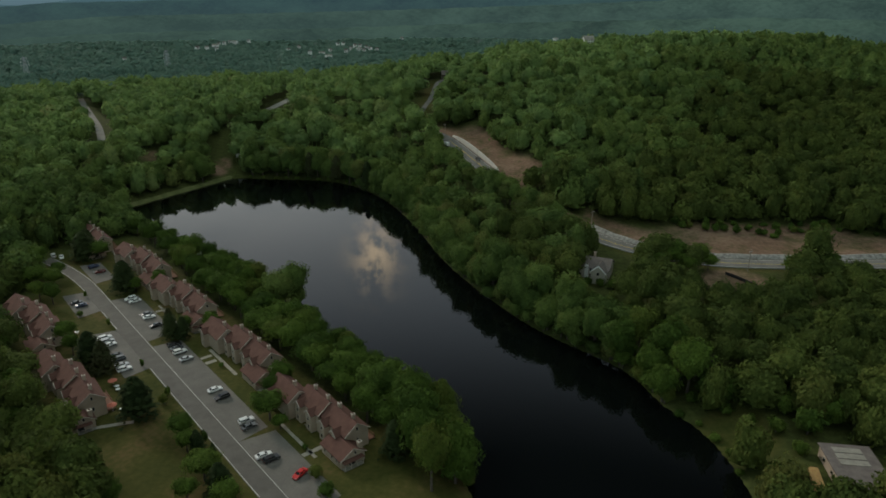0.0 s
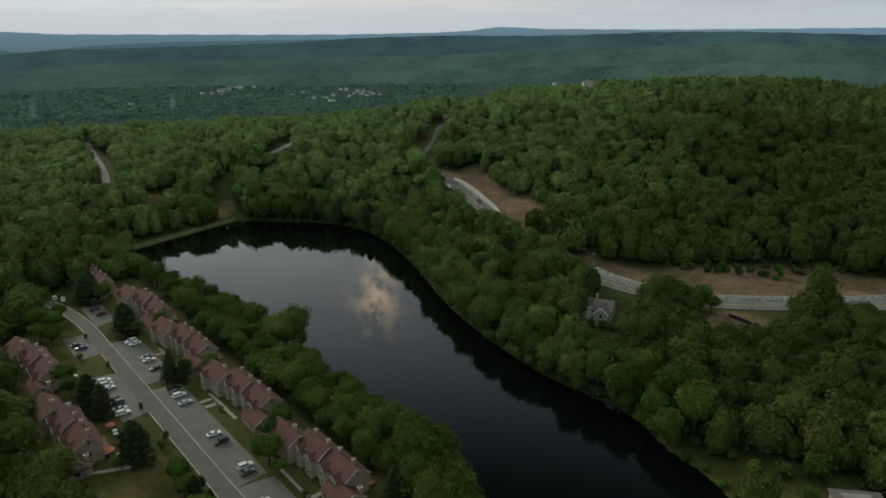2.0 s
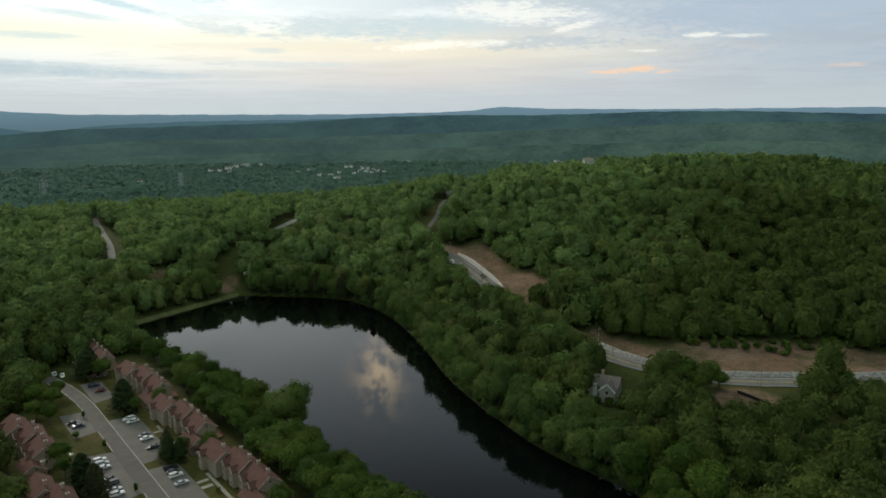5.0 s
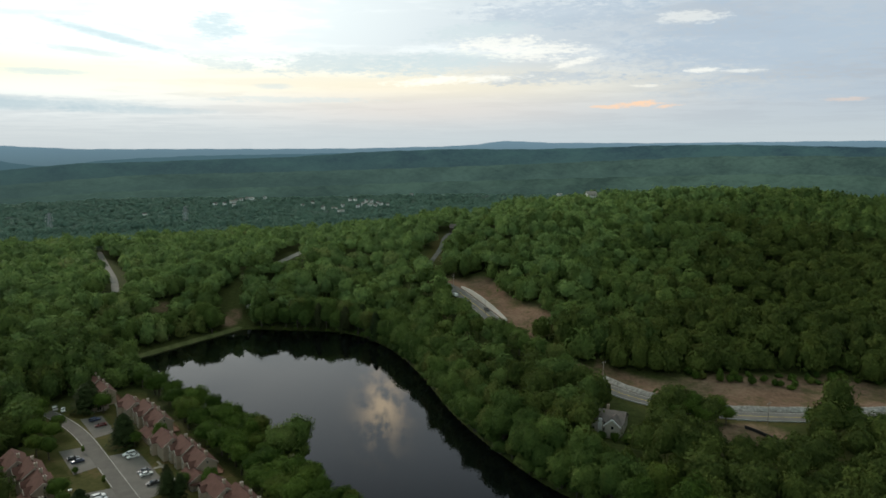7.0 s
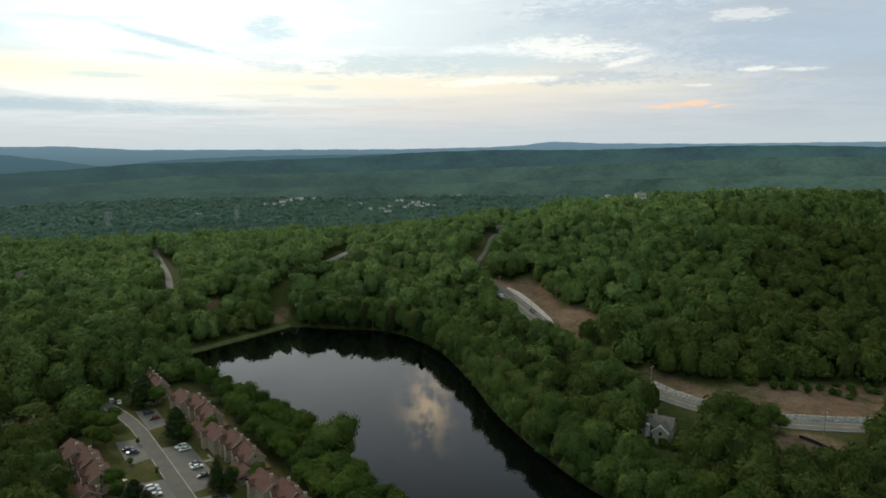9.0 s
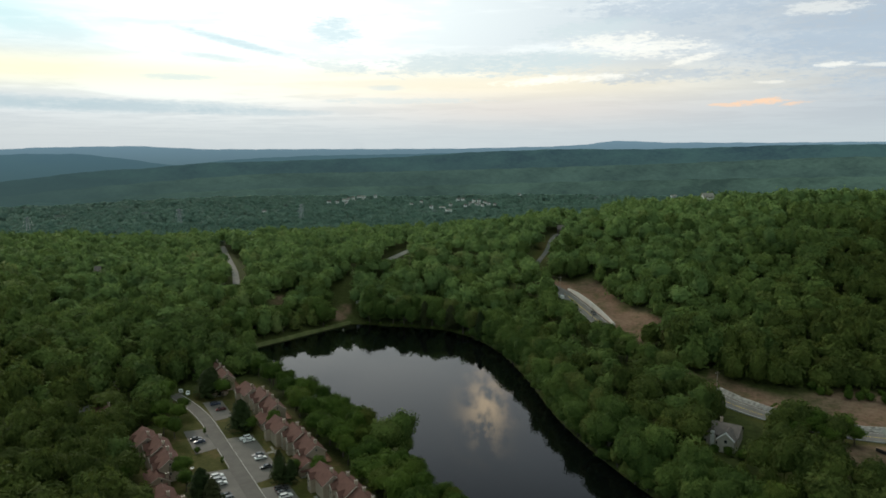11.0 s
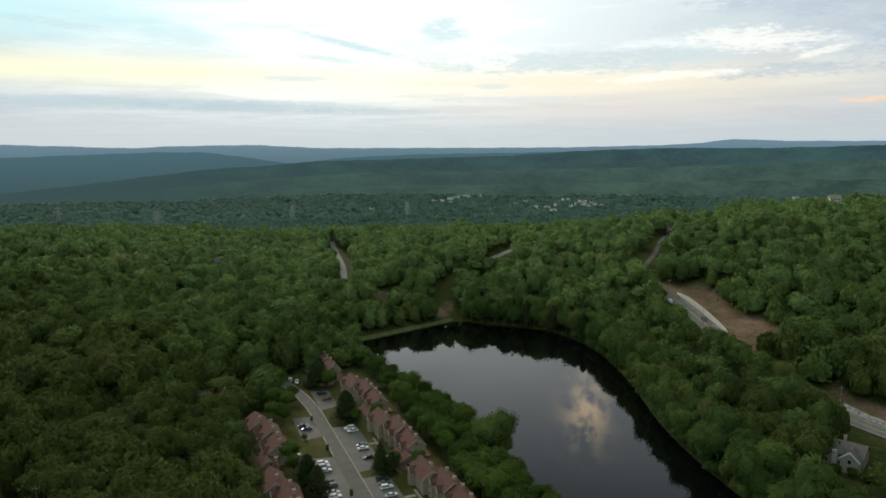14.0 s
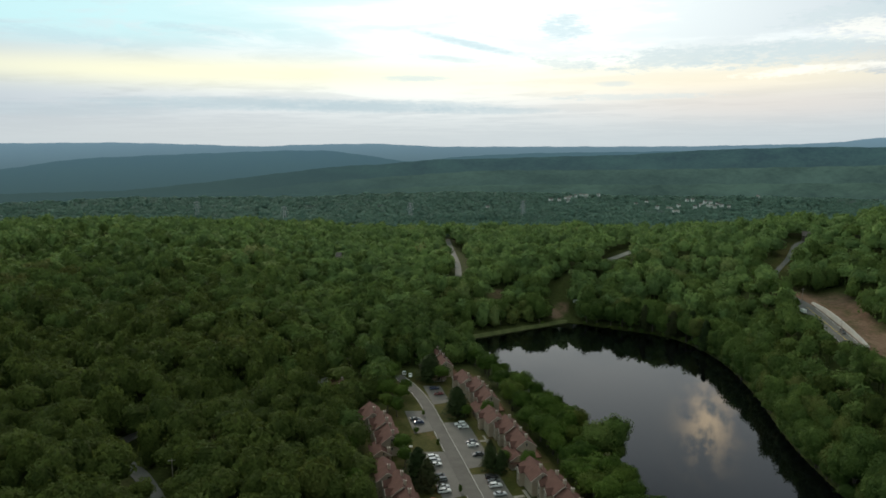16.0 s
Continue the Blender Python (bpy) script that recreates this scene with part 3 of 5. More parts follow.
# ---------------------------------------------------------------- shapes
def box(bm, x0, x1, y0, y1, z0, z1):
    v = [bm.verts.new((x, y, z)) for z in (z0, z1) for y in (y0, y1) for x in (x0, x1)]
    for f in ((0, 2, 3, 1), (4, 5, 7, 6), (0, 1, 5, 4), (2, 6, 7, 3), (0, 4, 6, 2), (1, 3, 7, 5)):
        bm.faces.new([v[i] for i in f])
    return bm


def boxed(*spans):
    bm = bmesh.new()
    for s in spans:
        box(bm, *s)
    return bm


def beam(bm, a, b, w):
    """A square bar from a to b."""
    a, b = Vector(a), Vector(b)
    d = (b - a).normalized()
    u = d.cross(Vector((0.3, 0.2, 1) if abs(d.z) < 0.95 else (1, 0, 0))).normalized() * w / 2
    v = d.cross(u).normalized() * w / 2
    r = [[bm.verts.new(p + i * u + j * v) for i, j in ((-1, -1), (1, -1), (1, 1), (-1, 1))] for p in (a, b)]
    for k in range(4):
        bm.faces.new((r[0][k], r[0][(k + 1) % 4], r[1][(k + 1) % 4], r[1][k]))
    bm.faces.new(r[0][::-1]), bm.faces.new(r[1])


def rod(bm, a, b, r0, r1, sides=8):
    a, b = Vector(a), Vector(b)
    d = (b - a).normalized()
    u = d.cross(Vector((0.3, 0.2, 1) if abs(d.z) < 0.95 else (1, 0, 0))).normalized()
    v = d.cross(u)
    ring = [[bm.verts.new(p + r * (math.cos(6.2832 * k / sides) * u + math.sin(6.2832 * k / sides) * v)) for k in range(sides)] for p, r in ((a, r0), (b, r1))]
    for k in range(sides):
        bm.faces.new((ring[0][k], ring[0][(k + 1) % sides], ring[1][(k + 1) % sides], ring[1][k]))
    bm.faces.new(ring[0][::-1]), bm.faces.new(ring[1])
    return bm


def gable_body(length, y0, y1, eave, ridge, z0=-0.6):
    """Walls with two gable ends; the ridge runs along x."""
    bm = bmesh.new()
    ym = (y0 + y1) / 2
    prof = [(y0, z0), (y1, z0), (y1, eave), (ym, ridge), (y0, eave)]
    a, b = [bm.verts.new((0, y, z)) for y, z in prof], [bm.verts.new((length, y, z)) for y, z in prof]
    bm.faces.new(a[::-1]), bm.faces.new(b)
    for k in range(5):
        bm.faces.new((a[k], a[(k + 1) % 5], b[(k + 1) % 5], b[k]))
    bmesh.ops.recalc_face_normals(bm, faces=bm.faces[:])
    return bm


def gable_roof(x0, x1, y0, y1, eave, ridge, over=0.45, thick=0.22):
    """Two roof slopes as one folded slab with overhangs."""
    bm = bmesh.new()
    ym, k = (y0 + y1) / 2, (ridge - eave) / ((y1 - y0) / 2)
    prof = [(y0 - over, eave - over * k), (ym, ridge), (y1 + over, eave - over * k)]
    top = [(y, z + thick + 0.03) for y, z in prof]
    low = [(y, z + 0.03) for y, z in prof]
    ring = low + top[::-1]
    a, b = [bm.verts.new((x0 - over, y, z)) for y, z in ring], [bm.verts.new((x1 + over, y, z)) for y, z in ring]
    for i in range(6):
        bm.faces.new((a[i], a[(i + 1) % 6], b[(i + 1) % 6], b[i]))
    for e in (a, b):
        bm.faces.new((e[0], e[1], e[4], e[5])), bm.faces.new((e[1], e[2], e[3], e[4]))
    bmesh.ops.recalc_face_normals(bm, faces=bm.faces[:])
    return bm


def rake(x, y0, y1, eave, ridge, over=0.45):
    """Pale boards along a gable's sloping edges."""
    bm = bmesh.new()
    ym, k = (y0 + y1) / 2, (ridge - eave) / ((y1 - y0) / 2)
    for ya in (y0 - over, y1 + over):
        beam(bm, (x, ya, eave - over * k + 0.12), (x, ym, ridge + 0.12), 0.22)
    return bm


def window(parent, x, y, z, w, h, axis):
    """A framed window on a wall that faces along an axis: -x, +x, -y or +y."""
    s = -1 if axis[0] == "-" else 1
    fr, pane = bmesh.new(), bmesh.new()
    t = 0.12

    def span(bm, a0, a1, z0, z1, d0, d1):
        d0, d1 = sorted((s * d0, s * d1))
        if axis[1] == "x":
            box(bm, x + d0, x + d1, y + a0, y + a1, z + z0, z + z1)
        else:
            box(bm, x + a0, x + a1, y + d0, y + d1, z + z0, z + z1)

    for a0, a1, z0, z1 in ((-w / 2, w / 2, 0, t), (-w / 2, w / 2, h - t, h), (-w / 2, -w / 2 + t, t, h - t), (w / 2 - t, w / 2, t, h - t)):
        span(fr, a0, a1, z0, z1, -0.03, 0.09)
    span(pane, -w / 2 + t, w / 2 - t, t, h - t, -0.05, 0.025)
    ob = part("window", fr, TRIM, parent)
    part("pane", pane, GLASS, ob)
    return ob


def thing(name, label, category, group=""):
    return tagged(new(name), label, category, group)


def chimney(parent, x, y, z0, z1, w=0.9):
    ob = part("chimney", boxed((x - w / 2, x + w / 2, y - w / 2, y + w / 2, z0, z1)), SIDING, parent)
    part("cap", boxed((x - w / 2 - 0.08, x + w / 2 + 0.08, y - w / 2 - 0.08, y + w / 2 + 0.08, z1, z1 + 0.12)), TRIM, ob)
    part("flue", boxed((x - 0.2, x + 0.2, y - 0.2, y + 0.2, z1 + 0.12, z1 + 0.4)), SHINGLE, ob)


def bay(parent, x0, x1, y0, y1, eave, ridge):
    """A projecting front bay whose own small ridge runs across the house."""
    xm = (x0 + x1) / 2
    turn = Matrix.Translation((x0, 0, 0)) @ Matrix(((0, 1, 0, 0), (1, 0, 0, 0), (0, 0, 1, 0), (0, 0, 0, 1)))
    bm = gable_body(y1 - y0, 0, x1 - x0, eave, ridge)
    bm.transform(Matrix.Translation((0, y0, 0)) @ turn)
    bmesh.ops.recalc_face_normals(bm, faces=bm.faces[:])
    wall = part("bay", bm, SIDING, parent)
    bm = gable_roof(0, y1 - y0, 0, x1 - x0, eave, ridge, 0.3, 0.18)
    bm.transform(Matrix.Translation((0, y0, 0)) @ turn)
    bmesh.ops.recalc_face_normals(bm, faces=bm.faces[:])
    part("bay_roof", bm, SHINGLE, wall)
    bm = bmesh.new()
    for xa in (x0 - 0.3, x1 + 0.3):
        beam(bm, (xa, y0 - 0.34, eave - 0.15), (xm, y0 - 0.34, ridge + 0.12), 0.24)
    part("gable_trim", bm, TRIM, wall)
    window(wall, xm, y0, 0.9, 1.1, 1.4, "-y")
    window(wall, xm, y0, 3.5, 1.0, 1.3, "-y") if eave > 4.5 else None


# ---------------------------------------------------------------- townhouses
# Own measures: x away along the street, y from the front towards the back, z from the ground.
def low_house():
    ob = thing("townhouse", "low tan end house with brown shingle roof and corner porch", "townhouse", "rows of townhouses")
    L, D, E, R = 10.0, 7.6, 2.9, 5.1
    part("wall", gable_body(L, 0, D, E, R), SIDING, ob)
    part("roof", gable_roof(0, L, 0, D, E, R), SHINGLE, ob)
    part("gable_trim", rake(-0.5, 0, D, E, R), TRIM, ob, "pale boards along the gable")
    porch = part("porch", boxed((-1.5, -0.05, 0.3, 6.4, -0.5, 0.15)), CONCRETE, ob)
    bm = bmesh.new()
    for y in (0.5, 2.4, 4.3, 6.2):
        beam(bm, (-1.35, y, 0.15), (-1.35, y, 2.3), 0.16)
    beam(bm, (-1.35, 0.4, 1.1), (-1.35, 6.3, 1.1), 0.1)
    part("railing", bm, TRIM, porch)
    part("porch_roof", boxed((-1.7, -0.02, 0.1, 6.6, 2.3, 2.45)), SHINGLE, porch)
    part("door", boxed((-0.06, 0.05, 2.6, 4.4, 0.15, 2.2)), GLASS, ob, "dark glazed patio door")
    window(ob, 0, 4.6, 3.0, 0.8, 1.1, "-x")
    for x in (2.2, 4.6, 8.4):
        window(ob, x, 0, 1.0, 1.0, 1.3, "-y")
    chimney(ob, 1.0, D - 0.9, 2.0, 5.6, 1.2)
    return ob


def tall_house(ridge=8.5, bays=((2.0, 5.2), (8.2, 11.2)), length=13.0, gable_windows=True, flues=(3.0, 10.0)):
    ob = thing("townhouse", "two-storey tan townhouse with brown shingle roof and front bays", "townhouse", "rows of townhouses")
    D, E = 7.6, ridge - 2.7
    part("wall", gable_body(length, 0, D, E, ridge), SIDING, ob)
    part("roof", gable_roof(0, length, 0, D, E, ridge), SHINGLE, ob)
    part("gable_trim", rake(-0.5, 0, D, E, ridge), TRIM, ob, "pale boards along the gable")
    for x0, x1 in bays:
        bay(ob, x0, x1, -1.8, 1.0, E - 0.5, E + 0.9)
    part("door", boxed((bays[0][1] + 0.7, bays[0][1] + 1.7, -0.07, 0.06, 0.0, 2.1)), DOOR, ob, "dark brown front door")
    part("step", boxed((bays[0][1] + 0.3, bays[0][1] + 2.1, -1.3, -0.06, -0.4, 0.12)), CONCRETE, ob)
    window(ob, bays[0][1] + 1.3, 0, 3.6, 1.0, 1.2, "-y")
    if gable_windows:
        window(ob, 0, D * 0.52, E + 0.2, 0.8, 1.3, "-x")
        window(ob, 0, D * 0.52, 2.4, 0.8, 1.3, "-x")
    for x in (2.5, 6.5, 10.5):
        window(ob, x, D, 3.4, 1.2, 1.3, "+y")
        window(ob, x, D, 0.6, 1.4, 1.7, "+y")
    for x in flues:
        chimney(ob, x, D * 0.62, E, ridge + 1.1)
    deck = part("deck", boxed((1.0, length - 1.0, D + 0.05, D + 2.8, 0.2, 0.4)), DECK, ob, "red-brown timber deck")
    bm = bmesh.new()
    for k in range(5):
        x = 1.1 + k * (length - 2.2) / 4
        beam(bm, (x, D + 2.7, -0.5), (x, D + 2.7, 1.4), 0.12)
    beam(bm, (1.0, D + 2.7, 1.4), (length - 1.0, D + 2.7, 1.4), 0.12)
    beam(bm, (1.0, D + 2.7, 0.9), (length - 1.0, D + 2.7, 0.9), 0.06)
    part("railing", bm, DECK, deck)
    return ob


STREET_TURN = math.degrees(math.atan2(STREET_S[1], STREET_S[0]))
FLIP = Matrix.Diagonal((1, -1, 1, 1))


def at_street(s, n, z=2.0, turn=0.0):
    x, y = street(s, n)
    return pose(x, y, z, 0, 0, STREET_TURN + turn)


def estate_rows():
    """Each row steps: a low end house, two tall ones set back, and a tall one set forward."""
    kinds = [low_house(), tall_house(), tall_house(8.9, ((1.4, 4.4), (7.6, 10.6)), 12.0, True, (2.0, 9.0)), tall_house(8.6, ((8.0, 11.0),), 13.0, True, (4.0,))]
    for ob in kinds:
        for o in (ob, *ob.children_recursive):
            if o.data:
                o.data.transform(FLIP)          # the street's n runs against x turned to its left
                o.data.flip_normals()
    steps = [(0, 0.3), (5.0, 4.9), (18.2, 4.2), (29.6, 0.6)]
    rows = [(-2.0, 16.2, 4), (49.0, 16.0, 4), (100.5, 15.2, 4), (150.0, 15.4, 4), (203.0, 6.0, 4), (60.5, -36.6, 4), (116.0, -35.2, 4), (184, -50, 2)]
    first = True
    for s, n, count in rows:
        for k in range(count):
            ds, dn = steps[k]
            m = at_street(s + ds, n + dn)
            if first:
                kinds[k].matrix_basis = m
            else:
                copy_thing(kinds[k], m)
        first = False


estate_rows()


# ---------------------------------------------------------------- parked cars
def car_shell(length, width, high, kind):
    """Lower body as a lofted shell: nose at +x."""
    bm = bmesh.new()
    h = length / 2
    if kind == "saloon":
        prof = [(-h, 0.35), (-h, 0.85), (-h + 0.15, 0.98), (-h + 0.9, 1.02), (0.9, 0.98), (h - 0.35, 0.82), (h, 0.62), (h, 0.32)]
    else:
        prof = [(-h, 0.38), (-h, 0.95), (-h + 0.1, 1.08), (-h + 0.6, 1.12), (0.8, 1.1), (h - 0.3, 0.95), (h, 0.72), (h, 0.36)]
    rows = []
    for y, k in ((-1, 0.93), (-0.92, 1.0), (0.92, 1.0), (1, 0.93)):
        rows.append([bm.verts.new((x * (0.98 if abs(y) == 1 else 1), y * width / 2, 0.3 + (z - 0.3) * k)) for x, z in prof])
    for a, b in zip(rows[:-1], rows[1:]):
        for i in range(len(prof)):
            j = (i + 1) % len(prof)
            bm.faces.new((a[i], a[j], b[j], b[i]))
    bm.faces.new(rows[0]), bm.faces.new(rows[-1][::-1])
    bmesh.ops.recalc_face_normals(bm, faces=bm.faces[:])
    return bm


def frustum(x0, x1, X0, X1, w0, w1, z0, z1):
    bm = bmesh.new()
    lo = [bm.verts.new(p) for p in ((x0, -w0, z0), (x1, -w0, z0), (x1, w0, z0), (x0, w0, z0))]
    hi = [bm.verts.new(p) for p in ((X0, -w1, z1), (X1, -w1, z1), (X1, w1, z1), (X0, w1, z1))]
    bm.faces.new(lo[::-1]), bm.faces.new(hi)
    for k in range(4):
        bm.faces.new((lo[k], lo[(k + 1) % 4], hi[(k + 1) % 4], hi[k]))
    bmesh.ops.recalc_face_normals(bm, faces=bm.faces[:])
    return bm


def car(paint, kind, label):
    ob = thing("car", label, "car", "cars parked along the street")
    L, W, H = (4.7, 1.8, 1.45) if kind == "saloon" else (4.8, 1.9, 1.72)
    mat = CAR_PAINTS[paint]
    bm = car_shell(L, W, H, kind)
    bmesh.ops.bevel(bm, geom=[e for e in bm.edges if e.calc_face_angle(0) > 0.5], offset=0.05, segments=2, affect="EDGES")
    body = part("body", bm, mat, ob)
    if kind == "saloon":
        part("cabin_glass", frustum(-1.75, 1.05, -1.05, 0.35, 0.80, 0.62, 0.97, 1.38), CAR_GLASS, ob, "dark tinted windows")
        part("roof", frustum(-1.1, 0.4, -1.0, 0.25, 0.64, 0.58, 1.36, 1.46), mat, ob)
        pillars = [((-1.75, 0.97), (-1.05, 1.38)), ((1.05, 0.97), (0.35, 1.38)), ((-0.35, 0.97), (-0.35, 1.38))]
    else:
        part("cabin_glass", frustum(-2.25, 1.0, -1.95, 0.35, 0.85, 0.70, 1.08, 1.60), CAR_GLASS, ob, "dark tinted windows")
        part("roof", frustum(-2.05, 0.42, -1.95, 0.25, 0.72, 0.66, 1.58, 1.70), mat, ob)
        pillars = [((-2.25, 1.08), (-1.95, 1.6)), ((1.0, 1.08), (0.35, 1.6)), ((-0.4, 1.08), (-0.4, 1.6)), ((-1.4, 1.08), (-1.35, 1.6))]
    for (xa, za), (xb, zb) in pillars:
        for s in (-1, 1):
            bm = bmesh.new()
            beam(bm, (xa, s * (0.81 if kind == "saloon" else 0.86), za), (xb, s * (0.64 if kind == "saloon" else 0.72), zb), 0.1)
            part("pillar", bm, mat, ob)
    for x in (-L * 0.29, L * 0.31):
        for s in (-1, 1):
            y = s * (W / 2 - 0.1)
            wheel = part("wheel", rod(bmesh.new(), (x, y - 0.11, 0.33), (x, y + 0.11, 0.33), 0.33, 0.33, 14), RUBBER, ob)
            part("rim", rod(bmesh.new(), (x, y + s * 0.05, 0.33), (x, y + s * 0.13, 0.33), 0.2, 0.19, 10), RIM, wheel)
    for s in (-1, 1):
        part("headlight", boxed((L / 2 - 0.12, L / 2 + 0.012, s * W * 0.36 - 0.18, s * W * 0.36 + 0.18, 0.58, 0.72)), LAMP_GLASS, body)
        part("taillight", boxed((-L / 2 - 0.012, -L / 2 + 0.1, s * W * 0.38 - 0.14, s * W * 0.38 + 0.14, 0.7, 0.88)), TAIL_GLASS, body)
        part("mirror", boxed((0.75, 0.9, s * W * 0.54 - 0.08, s * W * 0.54 + 0.08, 0.98, 1.1)), mat, body)
    return ob


def park_cars():
    spots = [  # s, n, paint, kind, turn
        (213, -3.4, "white", "saloon", 80), (217.5, -6.0, "white", "van", 84), (191.0, 5.0, "dark blue", "van", 4), (183.0, 5.6, "dark red", "saloon", -3),
        (144.6, 7.0, "white", "van", 2), (141.4, 7.6, "white", "saloon", -2), (126.0, 7.2, "dark grey", "saloon", 3), (122.8, 7.2, "white", "saloon", 0),
        (114.0, 6.9, "black", "saloon", -4), (94.6, 6.7, "black", "van", 2), (91.4, 6.6, "dark grey", "saloon", -2), (88.2, 6.4, "white", "van", 1), (82.0, 6.2, "silver", "saloon", 3),
        (56.8, 6.0, "white", "saloon", -3), (51.3, 6.0, "black", "van", 2), (34.6, 6.4, "white", "van", -2), (31.4, 5.7, "dark grey", "saloon", 4),
        (16.3, 2.9, "white", "saloon", -6), (13.6, 3.9, "black", "van", 2), (3.0, 6.8, "bright red", "saloon", 18),
        (154.5, -11.2, "black", "saloon", 1), (150.6, -10.4, "dark blue", "saloon", -3), (115.6, -11.0, "white", "van", 2), (112.4, -11.0, "silver", "van", -2),
        (109.2, -11.2, "white", "saloon", 3), (99.6, -12.0, "black", "saloon", -2), (96.4, -12.0, "dark grey", "van", 0), (91.4, -12.2, "silver", "saloon", 2), (88.2, -12.4, "white", "van", -1)]
    made = {}
    for s, n, paint, kind, turn in spots:
        m = at_street(s, n, 2.05, -90 + turn + (180 if (int(s) % 3 == 0) else 0))
        key = (paint, kind)
        if key in made:
            copy_thing(made[key], m)
        else:
            made[key] = car(paint, kind, f"{paint} {'estate car' if kind == 'van' else 'saloon car'} parked in a bay beside the street")
            made[key].matrix_basis = m


park_cars()


# ---------------------------------------------------------------- paths, lights and small things of the estate
def estate_details():
    for s0, s1, n0, n1, what in ((9.2, 10.8, 11.4, 18.6, "front"), (7, 30, 13.4, 14.4, "side"), (74.5, 76.3, 10.4, 14.2, "front"), (78.8, 80.4, 10.4, 14.4, "front"), (62, 84, 14.9, 16.1, "side"),
                              (126, 127.6, 11.0, 15.4, "front"), (112, 132, 13.6, 14.5, "side"), (162, 180, 13.0, 13.9, "side")):
        path = part("path", slab(s0, s1, n0, n1, 2.07, 0.3), CONCRETE, None)
        tagged(path, "pale concrete footpath to the front doors", "footpath", kind="structure")
    bm = ribbon("path", [(*street(66.5, -52), 2), (*street(63.5, -42), 2), (*street(60.5, -30.6), 2), (*street(56, -19.5), 2)], 0.75, 0.08, CONCRETE, 0.3)
    tagged(part("path", bm, CONCRETE, None), "pale footpath across the lawn", "footpath", kind="structure")
    # patio umbrella, tables and white chairs behind the western rows
    for s, n in ((80.5, -18.2), (66.0, -22.5)):
        x, y = street(s, n)
        ob = thing("patio_umbrella", "red canvas umbrella on a pole behind a townhouse", "umbrella", "patio umbrellas")
        part("pole", rod(bmesh.new(), (0, 0, 0), (0, 0, 2.5), 0.04, 0.04), STEEL, ob)
        bm = bmesh.new()
        bmesh.ops.create_cone(bm, cap_ends=True, segments=8, radius1=1.5, radius2=0.05, depth=0.6, matrix=Matrix.Translation((0, 0, 2.4)))
        part("canopy", bm, CANVAS, ob)
        part("base", rod(bmesh.new(), (0, 0, 0), (0, 0, 0.12), 0.35, 0.3, 12), CONCRETE, ob)
        ob.matrix_basis = pose(x, y, 2.0)
    for s, n in ((78.6, -17.6), (76.5, -17.9), (127, -17.8), (64, -20.5)):
        x, y = street(s, n)
        ob = thing("garden_table", "white garden table on the grass behind a townhouse", "garden table", "garden tables")
        part("tabletop", rod(bmesh.new(), (0, 0, 0.7), (0, 0, 0.76), 0.75, 0.75, 16), WHITE, ob)
        for k in range(4):
            a = 0.8 + k * 1.5708
            part("leg", rod(bmesh.new(), (0.5 * math.cos(a), 0.5 * math.sin(a), 0), (0.45 * math.cos(a), 0.45 * math.sin(a), 0.7), 0.03, 0.03, 6), WHITE, ob)
        ob.matrix_basis = pose(x, y, 2.0)
    # ring of pale stones by the lake
    ob = thing("stone_ring", "ring of pale stones on the lakeside lawn", "stone ring")
    for k in range(14):
        a = k * 6.283 / 14
        bm = bmesh.new()
        bmesh.ops.create_icosphere(bm, subdivisions=1, radius=0.32, matrix=pose(1.9 * math.cos(a), 1.4 * math.sin(a), 0.1, 40 * k, 25 * k, 10 * k) @ Matrix.Diagonal((1.3, 0.9, 0.7, 1)))
        part("stone", bm, PALE_STONE, ob)
    x, y = street(-12.5, 37)
    ob.matrix_basis = pose(x, y, float(ground_z(x, y)) + 0.0)
    # jetty
    ob = thing("jetty", "weathered timber jetty reaching into the lake", "jetty")
    for k in range(12):
        part("plank", boxed((-0.8, 0.8, k * 0.5, k * 0.5 + 0.42, 0.55, 0.62)), TIMBER, ob)
    for x, y in ((-0.7, 0.4), (0.7, 0.4), (-0.7, 5.6), (0.7, 5.6)):
        part("post", rod(bmesh.new(), (x, y, -2.5), (x, y, 0.9), 0.1, 0.1), TIMBER, ob)
    ob.matrix_basis = pose(-6.5, 173.0, 0, 0, 0, -112)


estate_details()
# ---------------------------------------------------------------- trees and woods
rng = np.random.default_rng(7)


def ball_dirs(n, gen):
    v = gen.normal(size=(n, 3))
    return v / np.linalg.norm(v, axis=1)[:, None]


def leaf_tris(centres, normals, size, gen):
    """One ragged leaf clump, a three-cornered face, at each place."""
    n = len(centres)
    a = np.cross(normals, ball_dirs(n, gen))
    a /= np.linalg.norm(a, axis=1)[:, None] + 1e-9
    b = np.cross(normals, a)
    s = size * gen.uniform(0.6, 1.3, (n, 1))
    c = centres
    v = np.stack([c + a * s, c - a * s * 0.5 + b * s * 0.85, c - a * s * 0.5 - b * s * 0.85 * gen.uniform(0.6, 1.1, (n, 1))], 1).reshape(-1, 3)
    return v, np.arange(3 * n).reshape(-1, 3)


def ico(level):
    bm = bmesh.new()
    bmesh.ops.create_icosphere(bm, subdivisions=level, radius=1.0)
    v = np.array([p.co[:] for p in bm.verts])
    f = np.array([[p.index for p in q.verts] for q in bm.faces])
    bm.free()
    return v, f


ICO1, ICO2 = ico(1), ico(2)


